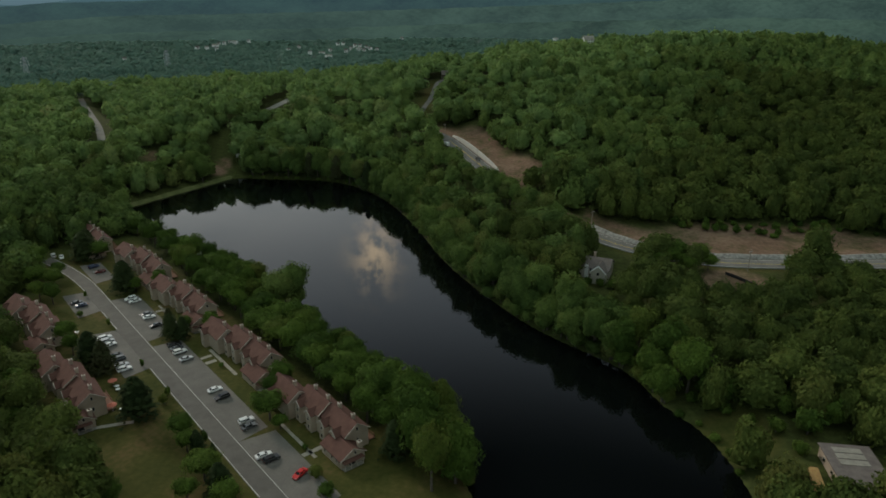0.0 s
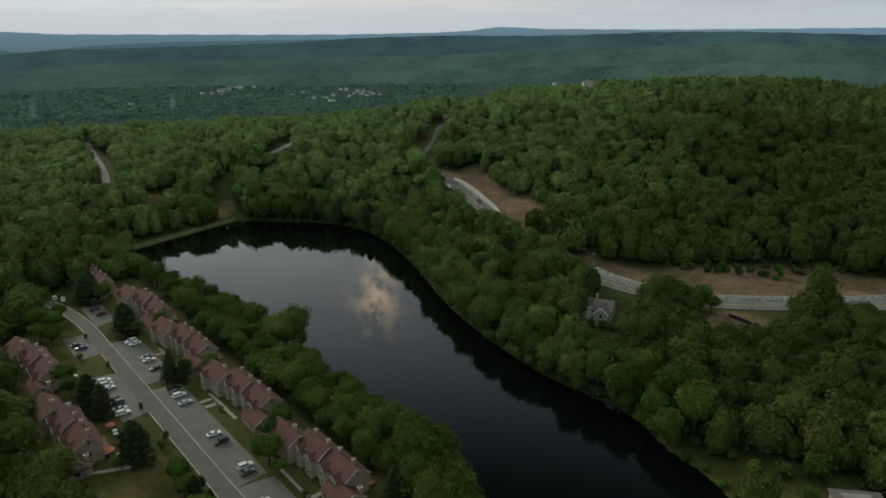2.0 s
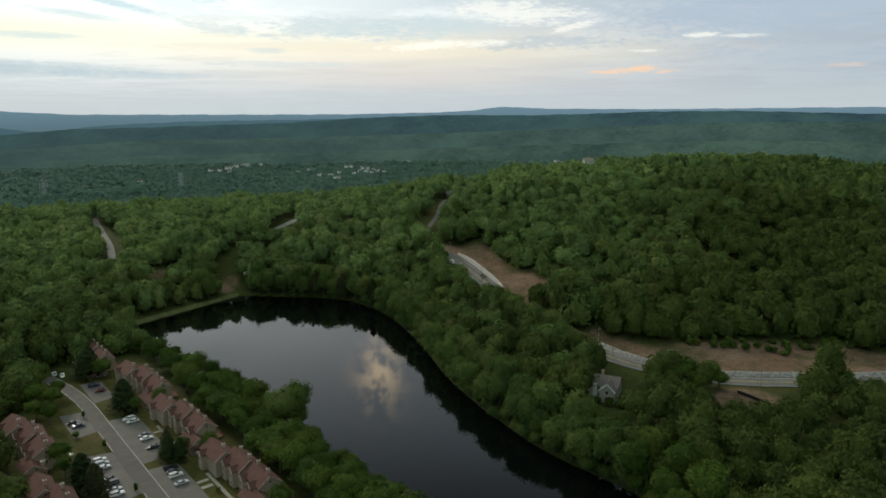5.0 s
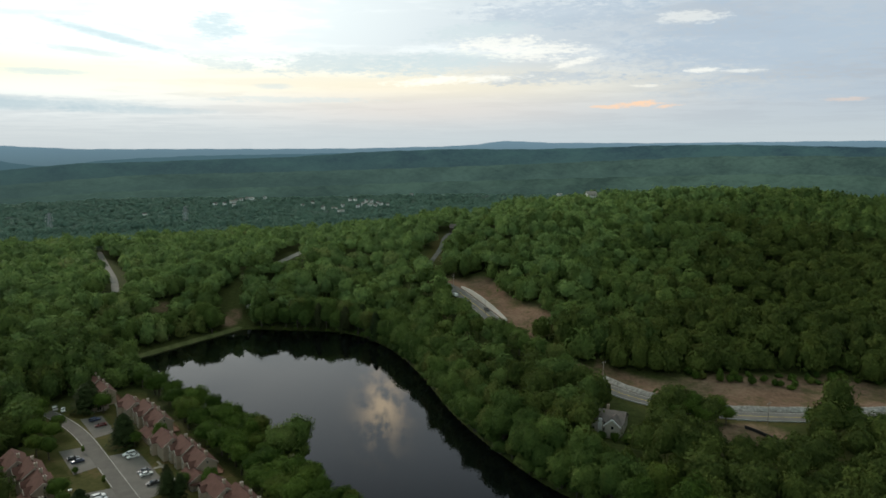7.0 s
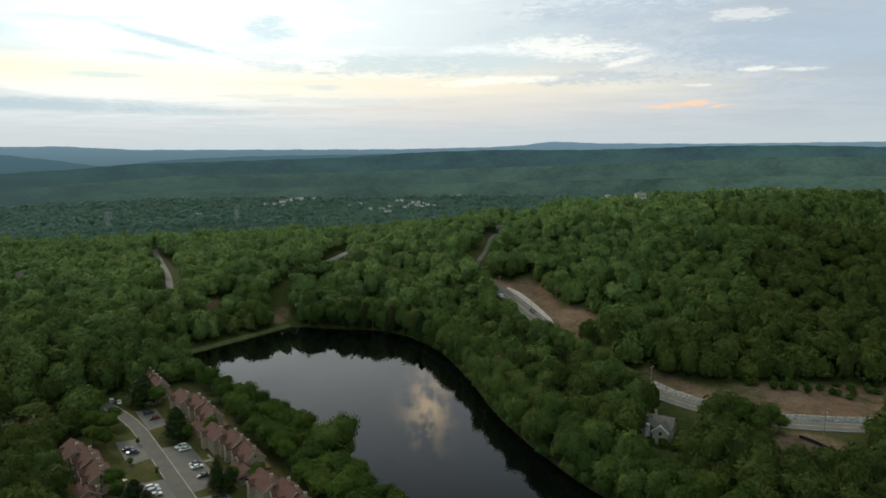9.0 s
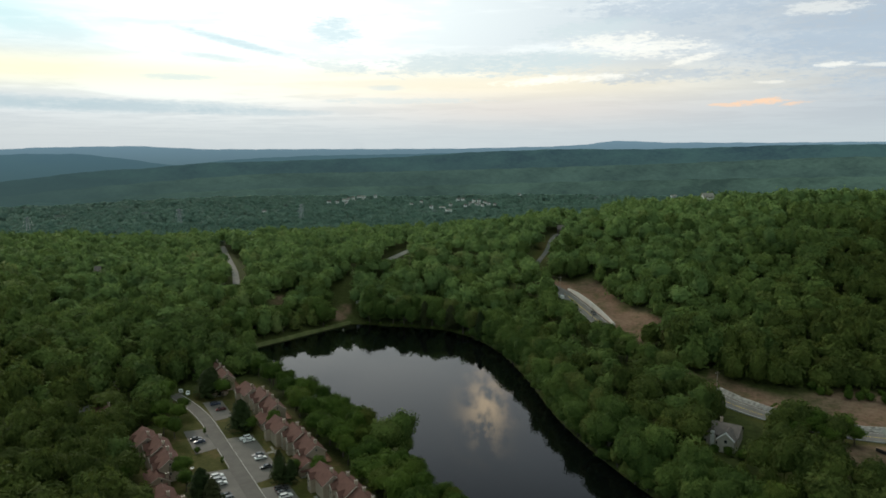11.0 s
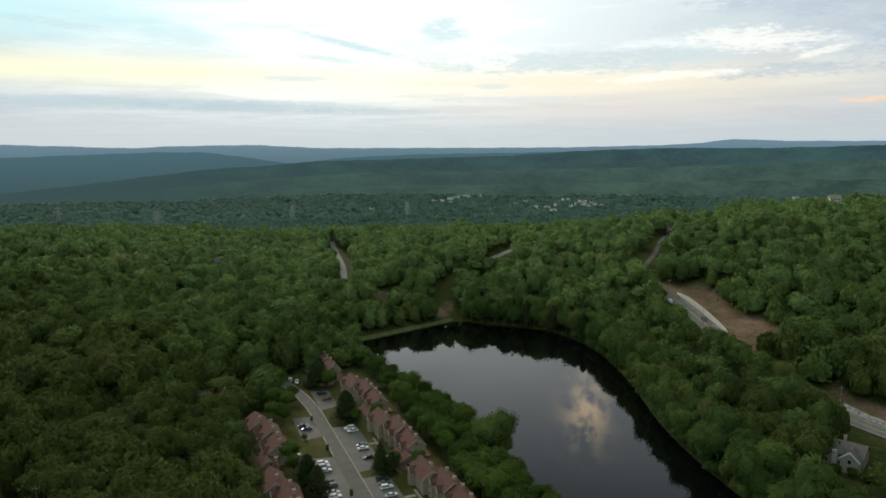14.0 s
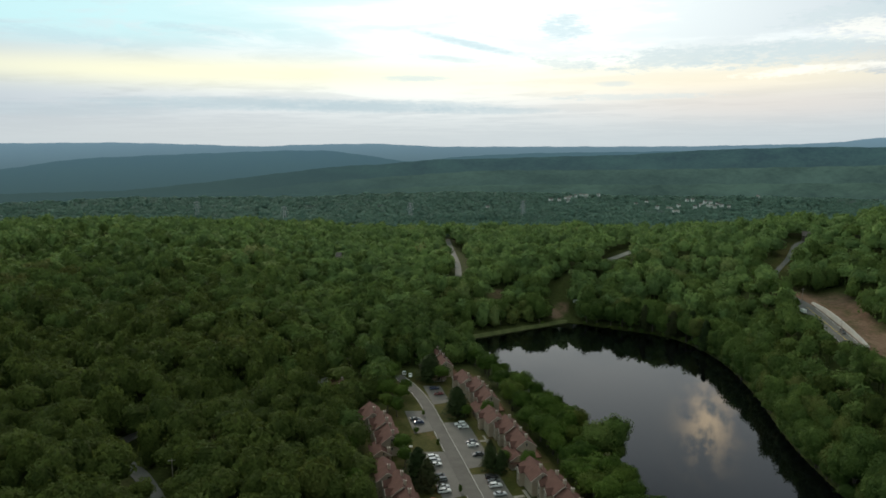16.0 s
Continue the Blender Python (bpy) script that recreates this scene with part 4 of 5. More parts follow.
def crown_arrays(gen, lobes, leaves, leaf, core=None, inner=0.8):
    """A broadleaf crown about 2 wide and 1.7 high round the origin: boughs clumped into lobes, clothed in leaf sprays that stand every way."""
    heads = ball_dirs(lobes, gen)
    heads[:, 2] = heads[:, 2] * 0.8 + 0.15
    heads /= np.linalg.norm(heads, axis=1)[:, None]
    size, width = gen.uniform(0.16, 0.44, lobes), gen.uniform(0.26, 0.46, lobes)
    shape = np.array([1.0, 1.0, 0.85])

    def reach(way):
        angle = np.arccos(np.clip(way @ heads.T, -1, 1))
        return 0.62 + (size * np.exp(-(angle / width) ** 2)).max(1)

    vs, fs, at = [], [], 0
    if core is not None:
        d = core[0] / np.linalg.norm(core[0], axis=1)[:, None]
        v = d * (reach(d) * inner * gen.uniform(0.92, 1.08, len(d)))[:, None] * shape
        vs.append(v), fs.append(core[1])
        at = len(v)
    w = ball_dirs(leaves, gen)
    w[:, 2] = np.where(w[:, 2] < -0.45, -w[:, 2], w[:, 2])
    p = w * (reach(w) * gen.uniform(0.80, 1.07, leaves))[:, None] * shape
    nrm = w + 0.75 * ball_dirs(leaves, gen) + (0, 0, 0.3)
    nrm /= np.linalg.norm(nrm, axis=1)[:, None]
    v, f = leaf_tris(p, nrm, leaf, gen)
    vs.append(v), fs.append(f + at)
    return np.concatenate(vs), np.concatenate(fs)


def dome(ball):
    """The upper part of a ball, with its corners numbered anew."""
    v, f = ball
    f = f[v[f][:, :, 2].mean(1) > -0.45]
    keep = np.unique(f)
    return v[keep], np.searchsorted(keep, f)


def stand_tree(crown, stem=True):
    """A crown flattened below, from 0 at its foot to 1 at its top, on a thin trunk that goes down to -1."""
    v, f = crown
    v = v * (1, 1, 1)
    v[:, 2] = np.where(v[:, 2] < 0, 0.6 * v[:, 2], v[:, 2])
    v[:, 2] = (v[:, 2] - v[:, 2].min()) / (v[:, 2].max() - v[:, 2].min())
    if not stem:
        return v, f
    a = np.radians([0, 120, 240])
    ring = np.stack([0.035 * np.cos(a), 0.035 * np.sin(a)], -1)
    t = np.concatenate([np.c_[ring, np.full(3, -1.0)], np.c_[ring, np.full(3, 0.35)]])
    q = np.array([(0, 1, 4), (0, 4, 3), (1, 2, 5), (1, 5, 4), (2, 0, 3), (2, 3, 5)])
    return np.concatenate([v, t]), np.concatenate([f, q + len(v)])


NEAR_CROWNS = [stand_tree(crown_arrays(rng, 18, 640, 0.078, ICO2, 0.84)) for _ in range(12)]
MID_CROWNS = [stand_tree(crown_arrays(rng, 16, 300, 0.108, ICO1, 0.9)) for _ in range(12)]
HILL_CROWNS = [stand_tree(crown_arrays(rng, 12, 78, 0.19, dome(ICO1), 0.92), False) for _ in range(12)]
FAR_CROWNS = [stand_tree(crown_arrays(rng, 9, 28, 0.27, dome(ICO1), 0.95), False) for _ in range(10)]


def keep_off(x, y):
    """True where the woods leave room."""
    lawn, soil = open_land(x, y)
    bad = (lake_dist(x, y) < 2.0) | (lawn > 0.4) | (soil > 0.4)
    hd, _, side = dist_line(x, y, HIGHWAY)
    bad |= hd < np.where(side < 0, 11.0, np.where(y > 465, 6.0, 8.5))
    for line, w in ((WEST_ROAD[:-3], 6.5), (MID_ROAD[:-3], 7.0), (LANE, 5.0)):
        bad |= dist_line(x, y, line)[0] < w
    d = DAM_B - DAM_A
    t = np.clip(((x - DAM_A[0]) * d[0] + (y - DAM_A[1]) * d[1]) / (d @ d), 0, 1)
    bad |= np.hypot(x - DAM_A[0] - t * d[0], y - DAM_A[1] - t * d[1]) < 6
    sn = street_sn(x, y)
    bad |= (sn[0] > -60) & (sn[0] < 225) & (sn[1] > np.where(sn[0] > 172, -14, -39)) & (sn[1] < 75) & (x < 30)
    bad |= (lake_dist(x, y) < 14) & (x > -60) & (y > 185)
    for cx, cy, r in ((80, 288, 13), (65, 264, 11.5), (70, 281, 12), (122, 262, 15), (133, 265, 10), (178, 264, 9), (28, 395, 8), (12, 440, 8), (-155, 480, 9), (-159, 494, 9), (-163, 508, 8)):
        bad |= np.hypot(x - cx, y - cy) < r
    bad |= np.hypot(x - 104, y - 152) < 17
    return bad


def scatter(r0, r1, gap, gen, h0=-64, h1=42):
    """Uneven places in a sector of the land, about gap metres apart."""
    x, y = np.meshgrid(np.arange(-float(r1), r1, gap), np.arange(0.0, r1, gap * 0.87))
    x[1::2] += gap / 2
    x, y = (x + gen.uniform(-0.36, 0.36, x.shape) * gap).ravel(), (y + gen.uniform(-0.36, 0.36, y.shape) * gap).ravel()
    r, a = np.hypot(x, y), np.degrees(np.arctan2(x, y))
    ok = (r >= r0) & (r < r1) & (a > h0) & (a < h1)
    x, y = x[ok], y[ok]
    ok = ~keep_off(x, y)
    return x[ok], y[ok]


SIGHTS = [(px, py, half, float(ground_z(px, py))) for px, py, half in ((-246, 500, 7.5), (-140, 582, 9.0), (-137, 596, 8.0), (-153, 466, 8.0), (-197, 458, 7.0), (64, 264, 8.5), (-1, 462, 5.0), (7, 446, 6.0), (15, 426, 6.0), (22, 408, 6.0), (29, 392, 5.0))]


def young(x, y, z):
    """How high the trees may grow in the gaps through which roads and clearings are seen."""
    top = np.full(np.shape(x), 99.0)
    for px, py, half, pz in SIGHTS:
        r = math.hypot(px, py)
        along, side = (x * px + y * py) / r, np.abs(x * py - y * px) / r
        sight = EYE + (pz - EYE) * along / r - z
        top = np.where((along > r - 110) & (along < r + 4) & (side < half), np.minimum(top, np.maximum(sight - 0.5, 1.5)), top)
    return top


def woods(name, x, y, kinds, gen, wide, tall, material, label, base=0.36):
    """Many trees as one mesh of crowns, each on its place."""
    z = ground_z(x, y)
    n = len(x)
    w, h, t = gen.uniform(*wide, n) / 2, gen.uniform(*tall, n), gen.uniform(0, 1, n)
    h *= 1 + 0.26 * rolling(x, y, 26, 1.0)
    most = young(x, y, z)
    w *= np.clip(most / h, 0.35, 1.0)
    h = np.minimum(h, most)
    stand = np.clip(0.5 + 0.5 * rolling(x, y, 60, 5.0), 0, 1)
    t = np.clip(0.62 * t + 0.38 * stand, 0, 1)
    turn, pick = gen.uniform(0, 6.28, n), gen.integers(0, len(kinds), n)
    # trees at the edge of a clearing carry boughs nearly to the ground
    r = np.hypot(x, y)
    foot = np.where(keep_off(x * (1 - 11 / r), y * (1 - 11 / r)), 0.04, base) if base > 0.3 and r.max() < 600 else np.full(n, base)
    vs, fs, ts, at = [], [], [], 0
    for k, (v, f) in enumerate(kinds):
        m = np.where(pick == k)[0]
        c, s = np.cos(turn[m])[:, None], np.sin(turn[m])[:, None]
        b = foot[m][:, None]
        zz = np.where(v[:, 2][None] < 0, v[:, 2][None] * b / (1 - b), v[:, 2][None])
        px = (v[:, 0][None] * c - v[:, 1][None] * s) * w[m][:, None] + x[m][:, None]
        py = (v[:, 0][None] * s + v[:, 1][None] * c) * w[m][:, None] + y[m][:, None]
        pz = z[m][:, None] + h[m][:, None] * (b + (1 - b) * zz)
        vs.append(np.stack([px, py, pz], -1).reshape(-1, 3))
        fs.append((f[None] + (np.arange(len(m)) * len(v))[:, None, None]).reshape(-1, 3) + at)
        ts.append(np.repeat(t[m], len(v)))
        at += len(m) * len(v)
    me = fast_mesh(name, np.concatenate(vs), np.concatenate(fs), material, np.concatenate(ts))
    return tagged(new(name, me), label, "woods", kind="stuff")


def stand(r0, r1, gap, kinds, wide, tall, base, mixes):
    """Woods between two distances; each leaf colour, hazier than the last, takes over gradually from the one before.
    """
    x, y = scatter(r0, r1, gap, rng)
    head, luck = np.degrees(np.arctan2(x, y)), rng.uniform(0, 1, len(x))
    r = np.hypot(x, y)
    if r1 < 900:                                # to either side the haze-lightened colours set in farther out, darkening the view's edges
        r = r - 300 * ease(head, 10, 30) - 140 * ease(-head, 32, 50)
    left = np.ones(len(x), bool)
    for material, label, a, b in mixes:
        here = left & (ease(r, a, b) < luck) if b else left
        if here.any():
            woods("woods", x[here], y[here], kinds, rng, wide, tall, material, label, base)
        left &= ~here


# Leaf colours by distance: darkest near, then lightened and blued as painted haze.
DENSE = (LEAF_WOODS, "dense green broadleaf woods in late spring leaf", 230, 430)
THIN_HAZE = (LEAF_MID_HAZE, "green broadleaf woods in late spring leaf", 380, 620)
PALE = (LEAF_HILL_HAZE, "light green broadleaf woods over the hills, paled with haze colour", 700, 1050)
BLUE = (LEAF_FAR_HAZE, "distant green woods on the valley floor, tinted blue as haze", 0, 0)
stand(95, 330, 9.9, NEAR_CROWNS, (11.0, 21.0), (11.0, 20.0), 0.34, (DENSE, THIN_HAZE, PALE))
stand(330, 560, 9.4, MID_CROWNS, (10.5, 20.0), (11.0, 19.5), 0.34, (DENSE, THIN_HAZE, PALE))
stand(560, 850, 10.2, HILL_CROWNS, (11.0, 18.5), (12.0, 18.5), 0.4, (THIN_HAZE, PALE, BLUE))
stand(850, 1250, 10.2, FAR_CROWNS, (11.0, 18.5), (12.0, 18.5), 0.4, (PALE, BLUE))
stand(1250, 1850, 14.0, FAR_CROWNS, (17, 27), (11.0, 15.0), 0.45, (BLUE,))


# ---------------------------------------------------------------- single trees
def broadleaf(gen, label, leaves=1650, material=LEAF):
    """A tree of unit crown width 2 and height 2.4: trunk, limbs, crown."""
    ob = thing("tree", label, "tree", "trees round the estate and the shore")
    bm = bmesh.new()
    rod(bm, (0, 0, -0.1), (0.03, 0.02, 0.9), 0.07, 0.045, 7)
    trunk = part("trunk", bm, BARK, ob)
    for k in range(5):
        a, r = k * 1.2566 + gen.uniform(-0.4, 0.4), gen.uniform(0.35, 0.6)
        part("limb", rod(bmesh.new(), (0.02, 0.01, 0.55 + 0.08 * k), (r * math.cos(a), r * math.sin(a), gen.uniform(1.1, 1.7)), 0.03, 0.012, 5), BARK, trunk)
    v, f = crown_arrays(gen, 26, leaves, 0.058, ICO2, 0.86)
    v = v + (0, 0, 1.3)
    me = fast_mesh("crown", v, f, material)
    crown = new("crown", me)
    crown.parent = ob
    return ob


def conifer(gen, label):
    """Unit height 2.4, width 1: tiers of drooping boughs."""
    ob = thing("conifer", label, "conifer tree", "trees round the estate and the shore")
    part("trunk", rod(bmesh.new(), (0, 0, -0.1), (0, 0, 2.3), 0.05, 0.01, 6), BARK, ob)
    vs, fs, at = [], [], 0
    n = 700
    h = gen.uniform(0, 1, n) ** 0.8
    a = gen.uniform(0, 6.283, n)
    r = 0.5 * (1 - h) ** 0.55 * gen.uniform(0.55, 1.08, n) * (1 + 0.16 * np.sin(h * 40 + 2 * a)) + 0.02
    p = np.stack([r * np.cos(a), r * np.sin(a), 0.12 + 2.25 * h], -1)
    nr = np.stack([np.cos(a), np.sin(a), 0.9 + 0 * a], -1) + 0.4 * ball_dirs(n, gen)
    nr /= np.linalg.norm(nr, axis=1)[:, None]
    v, f = leaf_tris(p, nr, 0.085, gen)
    core, cf = ICO2[0] * (0.40, 0.40, 1.05), ICO2[1]
    core = core * (1 - 0.42 * (core[:, 2:] + 1) / 2) + (0, 0, 1.15)
    me = fast_mesh("crown", np.concatenate([v, core]), np.concatenate([f, cf + len(v)]), NEEDLE)
    crown = new("crown", me)
    crown.parent = ob
    return ob


def willow(gen, label):
    """Unit crown width 2 and height 1.9: a broad head whose outer boughs hang down in curtains."""
    ob = thing("willow", label, "tree", "trees round the estate and the shore")
    part("trunk", rod(bmesh.new(), (0, 0, -0.1), (0.04, 0.0, 1.0), 0.09, 0.05, 7), BARK, ob)
    v, f = crown_arrays(gen, 22, 1300, 0.05, ICO2, 0.8)
    v = v * (0.95, 0.95, 0.75) + (0, 0, 1.2)
    vs, fs, at = [v], [f], len(v)
    for k in range(64):
        a, r, top = gen.uniform(0, 6.283), gen.uniform(0.62, 0.98), gen.uniform(0.9, 1.5)
        h = np.linspace(top, gen.uniform(0.1, 0.4), 26)
        c = np.stack([r * np.cos(a) * (1.04 - 0.06 * h) + gen.normal(0, 0.03, 26), r * np.sin(a) * (1.04 - 0.06 * h) + gen.normal(0, 0.03, 26), h], -1)
        n = np.array([math.cos(a), math.sin(a), 0.2]) + 0.6 * ball_dirs(26, gen)
        w, g = leaf_tris(c, n / np.linalg.norm(n, axis=1)[:, None], 0.05, gen)
        vs.append(w), fs.append(g + at)
        at += len(w)
    crown = new("crown", fast_mesh("crown", np.concatenate(vs), np.concatenate(fs), LEAF_WILLOW))
    crown.parent = ob
    return ob


def shrub(gen, label):
    ob = thing("shrub", label, "shrub", "shrubs by the street and the shore")
    v, f = crown_arrays(gen, 12, 260, 0.12, ICO2)
    crown = new("crown", fast_mesh("crown", v + (0, 0, 0.6), f, LEAF))
    crown.parent = ob
    part("stem", rod(bmesh.new(), (0, 0, -0.2), (0, 0, 0.6), 0.06, 0.03, 5), BARK, ob)
    return ob


def plant_trees():
    gen = np.random.default_rng(21)
    oaks = [broadleaf(gen, "tall leafy green broadleaf tree with a rounded crown") for _ in range(5)]
    shore_oaks = [broadleaf(gen, "tall light green broadleaf tree leaning over the shore", 1200, LEAF_SHORE_HAZE) for _ in range(4)]
    firs = [conifer(gen, "dark green conifer standing on the estate's lawn") for _ in range(2)]
    bushes = [shrub(gen, "low rounded green shrub on the grass") for _ in range(2)]
    weeping = [willow(gen, "broad grey-green weeping willow by the shore")]
    used = set()

    def plant(kinds, x, y, wide, tall, sink=0.0):
        ob = kinds[int(gen.integers(0, len(kinds)))]
        z = float(ground_z(x, y)) - sink
        tall = min(tall, float(young(np.array(x), np.array(y), z)) + 5.5)
        unit = {"tree": (2.0, 2.3), "conifer": (1.0, 2.4), "shrub": (2.0, 1.3), "willow": (2.0, 1.9)}[ob.name.split(".")[0]]
        m = pose(x, y, z, 0, 0, float(gen.uniform(0, 360))) @ Matrix.Diagonal((wide / unit[0], wide / unit[0], tall / unit[1], 1))
        if ob.name in used:
            made = copy_thing(ob, pose(0, 0, 0))
            made.matrix_basis = m
        else:
            ob.matrix_basis = m
            used.add(ob.name)

    # between the rows and the lake
    s = 9.0
    while s < 250:
        for k in range(6):
            n = 36.0 + k * 8.0 + gen.uniform(-2, 2)
            x, y = street(s + gen.uniform(-3, 3), n)
            d = float(lake_dist(np.array(x), np.array(y)))
            if 2.2 < d:
                edge = d < 9
                plant(oaks, x, y, gen.uniform(7, 10.5) if edge else gen.uniform(8.5, 15), gen.uniform(8, 12.5) if edge else gen.uniform(11, 17))
        s += 8.2
    # on the estate, by street measures: kind, s, n, width, height
    for kind, s, n, w, h in (("f", 57.5, -17.5, 12, 14), ("f", 98, -20.2, 11, 13.5), ("f", 91, -18.0, 9, 12), ("o", 120.5, -22.4, 10, 11), ("o", 160, -18.5, 8.5, 11), ("o", 166, -22, 9, 11),
                             ("f", 155, 8.0, 12.5, 14), ("f", 161, 10.0, 9, 11), ("o", 151, 11, 7, 8), ("f", 101.5, 8.2, 7.5, 10), ("f", 106, 9.5, 6, 10), ("f", 98, 11.5, 6, 9), ("o", 102, 13.5, 7, 8),
                             ("o", 38, -11.5, 9, 10), ("o", 32, -12.5, 7, 8), ("f", 29, -10.5, 5, 8), ("o", 17, -13.5, 12, 11), ("f", 9, -12.5, 8, 10), ("o", 4, -13, 9, 9), ("o", 12, -20, 8, 8), ("o", 32, -38, 11, 9), ("o", 43, -42, 11, 9), ("o", 22, -36, 10, 9), ("f", 25.5, -7.6, 2.2, 4.5),
                             ("o", 31, 12.2, 12, 11.5), ("o", 25, 12.6, 6, 6), ("o", 41, 18, 8, 10), ("o", 44, 23, 9, 12), ("o", 94, 21, 8, 11), ("o", 146, 20, 8, 11), ("f", -6.5, 31.0, 8, 12), ("o", 3, 36, 12, 13), ("o", -2, 42, 10, 9), ("o", 199, 10.5, 10, 11), ("f", 204, 4.5, 13, 14), ("f", 210, 8.0, 10, 13),
                             ("o", 208, -14, 12, 12), ("o", 196, -18, 12, 13), ("o", 182, -20, 12, 12), ("o", 176, -14, 10, 11), ("o", 188, -10, 8, 9),
                             ("o", 105, -44, 11, 12), ("o", 92, -45, 12, 13), ("o", 80, -46, 10, 11), ("o", 70, -48, 11, 11), ("o", 125, -43, 11, 12), ("o", 140, -44, 12, 13), ("o", 155, -43, 11, 12),
                             ("o", 50, -45, 11, 11), ("o", 40, -46, 10, 10), ("o", 28, -44, 10, 11), ("o", 16, -46, 12, 11), ("o", 4, -44, 11, 10), ("o", 110, -23, 8, 10)):
        plant(firs if kind == "f" else oaks, *street(s, n), w, h)
    for s, n, w, h in ((159, -6.6, 2.0, 3.0), (126, -6.8, 2.2, 3.4), (87, -6.9, 2.0, 3.2), (63, -6.7, 2.6, 4.2), (33, -7.0, 2.6, 4.4), (141.5, -13, 3.4, 2.4), (60, -9, 4, 3.5), (46, 14.2, 3, 2), (12, 13.4, 2.6, 2),
                       (0, 9.8, 5.0, 3.6), (-8, 8.5, 6, 3.5), (-10.0, 34.0, 1.6, 1.8), (-18, 36, 6, 4), (-22, 38, 6, 3.6), (-26, 41, 5, 3), (-14, 41, 4, 3), (-9, 44, 5, 4), (-4, 46, 6, 5), (70, 13.8, 2.6, 1.8), (120, 14, 3, 2)):
        plant(bushes, *street(s, n), w, h)
    # trees on the downhill side of the highway, which hide a stretch of it
    for k in range(0, len(HIGHWAY), 1):
        x, y = HIGHWAY[k][:2]
        if (322 < y < 374 and x < 70):
            d = HIGHWAY[k + 1][:2] - HIGHWAY[k][:2]
            nrm = np.array([-d[1], d[0]]) / np.linalg.norm(d)
            px, py = HIGHWAY[k][:2] + nrm * gen.uniform(10, 13)
            plant(shore_oaks, float(px), float(py), gen.uniform(10, 13), gen.uniform(15, 19))
    # large trees leaning over the eastern shore
    ring = np.array(SHORE)
    for k in range(len(ring)):
        x, y = ring[k]
        if x < -60 and y < 440 or y < 150 or math.hypot(x + 150, y - 460) < 13:
            continue
        t = ring[(k + 1) % len(ring)] - ring[k - 1]
        nrm = np.array([-t[1], t[0]]) / np.linalg.norm(t)
        if float(lake_dist(*(np.array(v) for v in ring[k] + 3 * nrm))) < 0:
            nrm = -nrm
        if x < 0 and y < 260:
            continue
        for off in (1.2, 9.0):
            px, py = ring[k] + nrm * (off + gen.uniform(-1, 1.5)) + t / np.linalg.norm(t) * gen.uniform(-2.5, 2.5)
            if x > 62 and y < 190:
                continue
            if y > 425 and gen.uniform() < 0.08:
                plant(firs, float(px), float(py), gen.uniform(9, 12), gen.uniform(17, 21), 1.0)
            else:
                plant(shore_oaks if y > 215 else oaks, float(px), float(py), gen.uniform(11, 16.5), gen.uniform(19, 25), 2.6 if off < 5 else 1.0)
        px, py = ring[k] + nrm * gen.uniform(-0.2, 1.2)
        if y < 440 and not (x > 62 and y < 190):
            plant(shore_oaks if y > 215 else oaks, float(px), float(py), gen.uniform(7.5, 11), gen.uniform(8, 13), 2.2)
        else:
            plant(bushes, float(px), float(py), gen.uniform(3, 5.5), gen.uniform(1.6, 3), 0.3)
    # trees behind the dam, in groups
    d = (DAM_B - DAM_A) / np.linalg.norm(DAM_B - DAM_A)
    for k in range(26):
        px, py = DAM_A + d * gen.uniform(2, 88) + np.array([-d[1], d[0]]) * gen.uniform(9, 20)
        plant(shore_oaks, float(px), float(py), gen.uniform(8, 13), gen.uniform(11, 18), 0.5)
    # bushes along the upper edge of the bare slope
    for k in range(len(HIGHWAY) - 1):
        x, y = HIGHWAY[k][:2]
        if 70 < x < 280:
            d = HIGHWAY[k + 1][:2] - HIGHWAY[k][:2]
            nrm = np.array([d[1], -d[0]]) / np.linalg.norm(d)
            for _ in range(2):
                px, py = HIGHWAY[k][:2] + nrm * gen.uniform(31, 47) + gen.uniform(-2.5, 2.5, 2)
                plant(bushes, float(px), float(py), gen.uniform(3, 6.5), gen.uniform(2, 5), 0.3)
    for x, y, w, h in ((143, 264, 11, 12), (150, 265, 11, 12), (158, 267, 11, 12), (92, 280, 12, 14), (100, 279, 12, 14), (109, 277, 11, 13), (97, 276, 12, 13), (90, 271, 12, 13), (106, 279, 10, 11), (102, 270, 12, 12), (112, 274, 9, 9), (-12, 475, 10, 11), (-8.5, 465, 10, 10), (-18, 484, 10, 11), (-15, 470, 12, 14), (-7, 454, 10, 11), (-22, 488, 12, 13), (-25, 497, 12, 13), (-3, 446, 8, 9), (-19.5, 188, 17, 16), (-30, 197, 15, 15), (-8, 180, 12, 10), (84, 186, 14, 12)):
        plant(oaks, x, y, w, h)
    plant(weeping, 83, 203, 15, 12.5)
    for x, y, w, h in ((60, 266, 5, 3.5), (64.5, 264, 5, 4), (69, 261.5, 6, 4.2), (73.5, 261, 6, 5), (77, 266, 6, 5), (55, 270, 6, 5), (104, 168, 11, 9), (100, 186, 10, 9), (112, 172, 11, 10), (92, 190, 9, 8), (84, 193, 8, 8), (108, 182, 10, 9), (78, 189, 5, 4), (86, 182, 6, 4), (91, 176, 5, 3), (96, 170, 7, 5), (98, 160, 6, 4), (88, 165, 4, 2.5), (90, 156, 4, 2.5), (94, 183, 7, 5), (102, 178, 8, 7)):
        plant(bushes, x, y, w, h)


plant_trees()
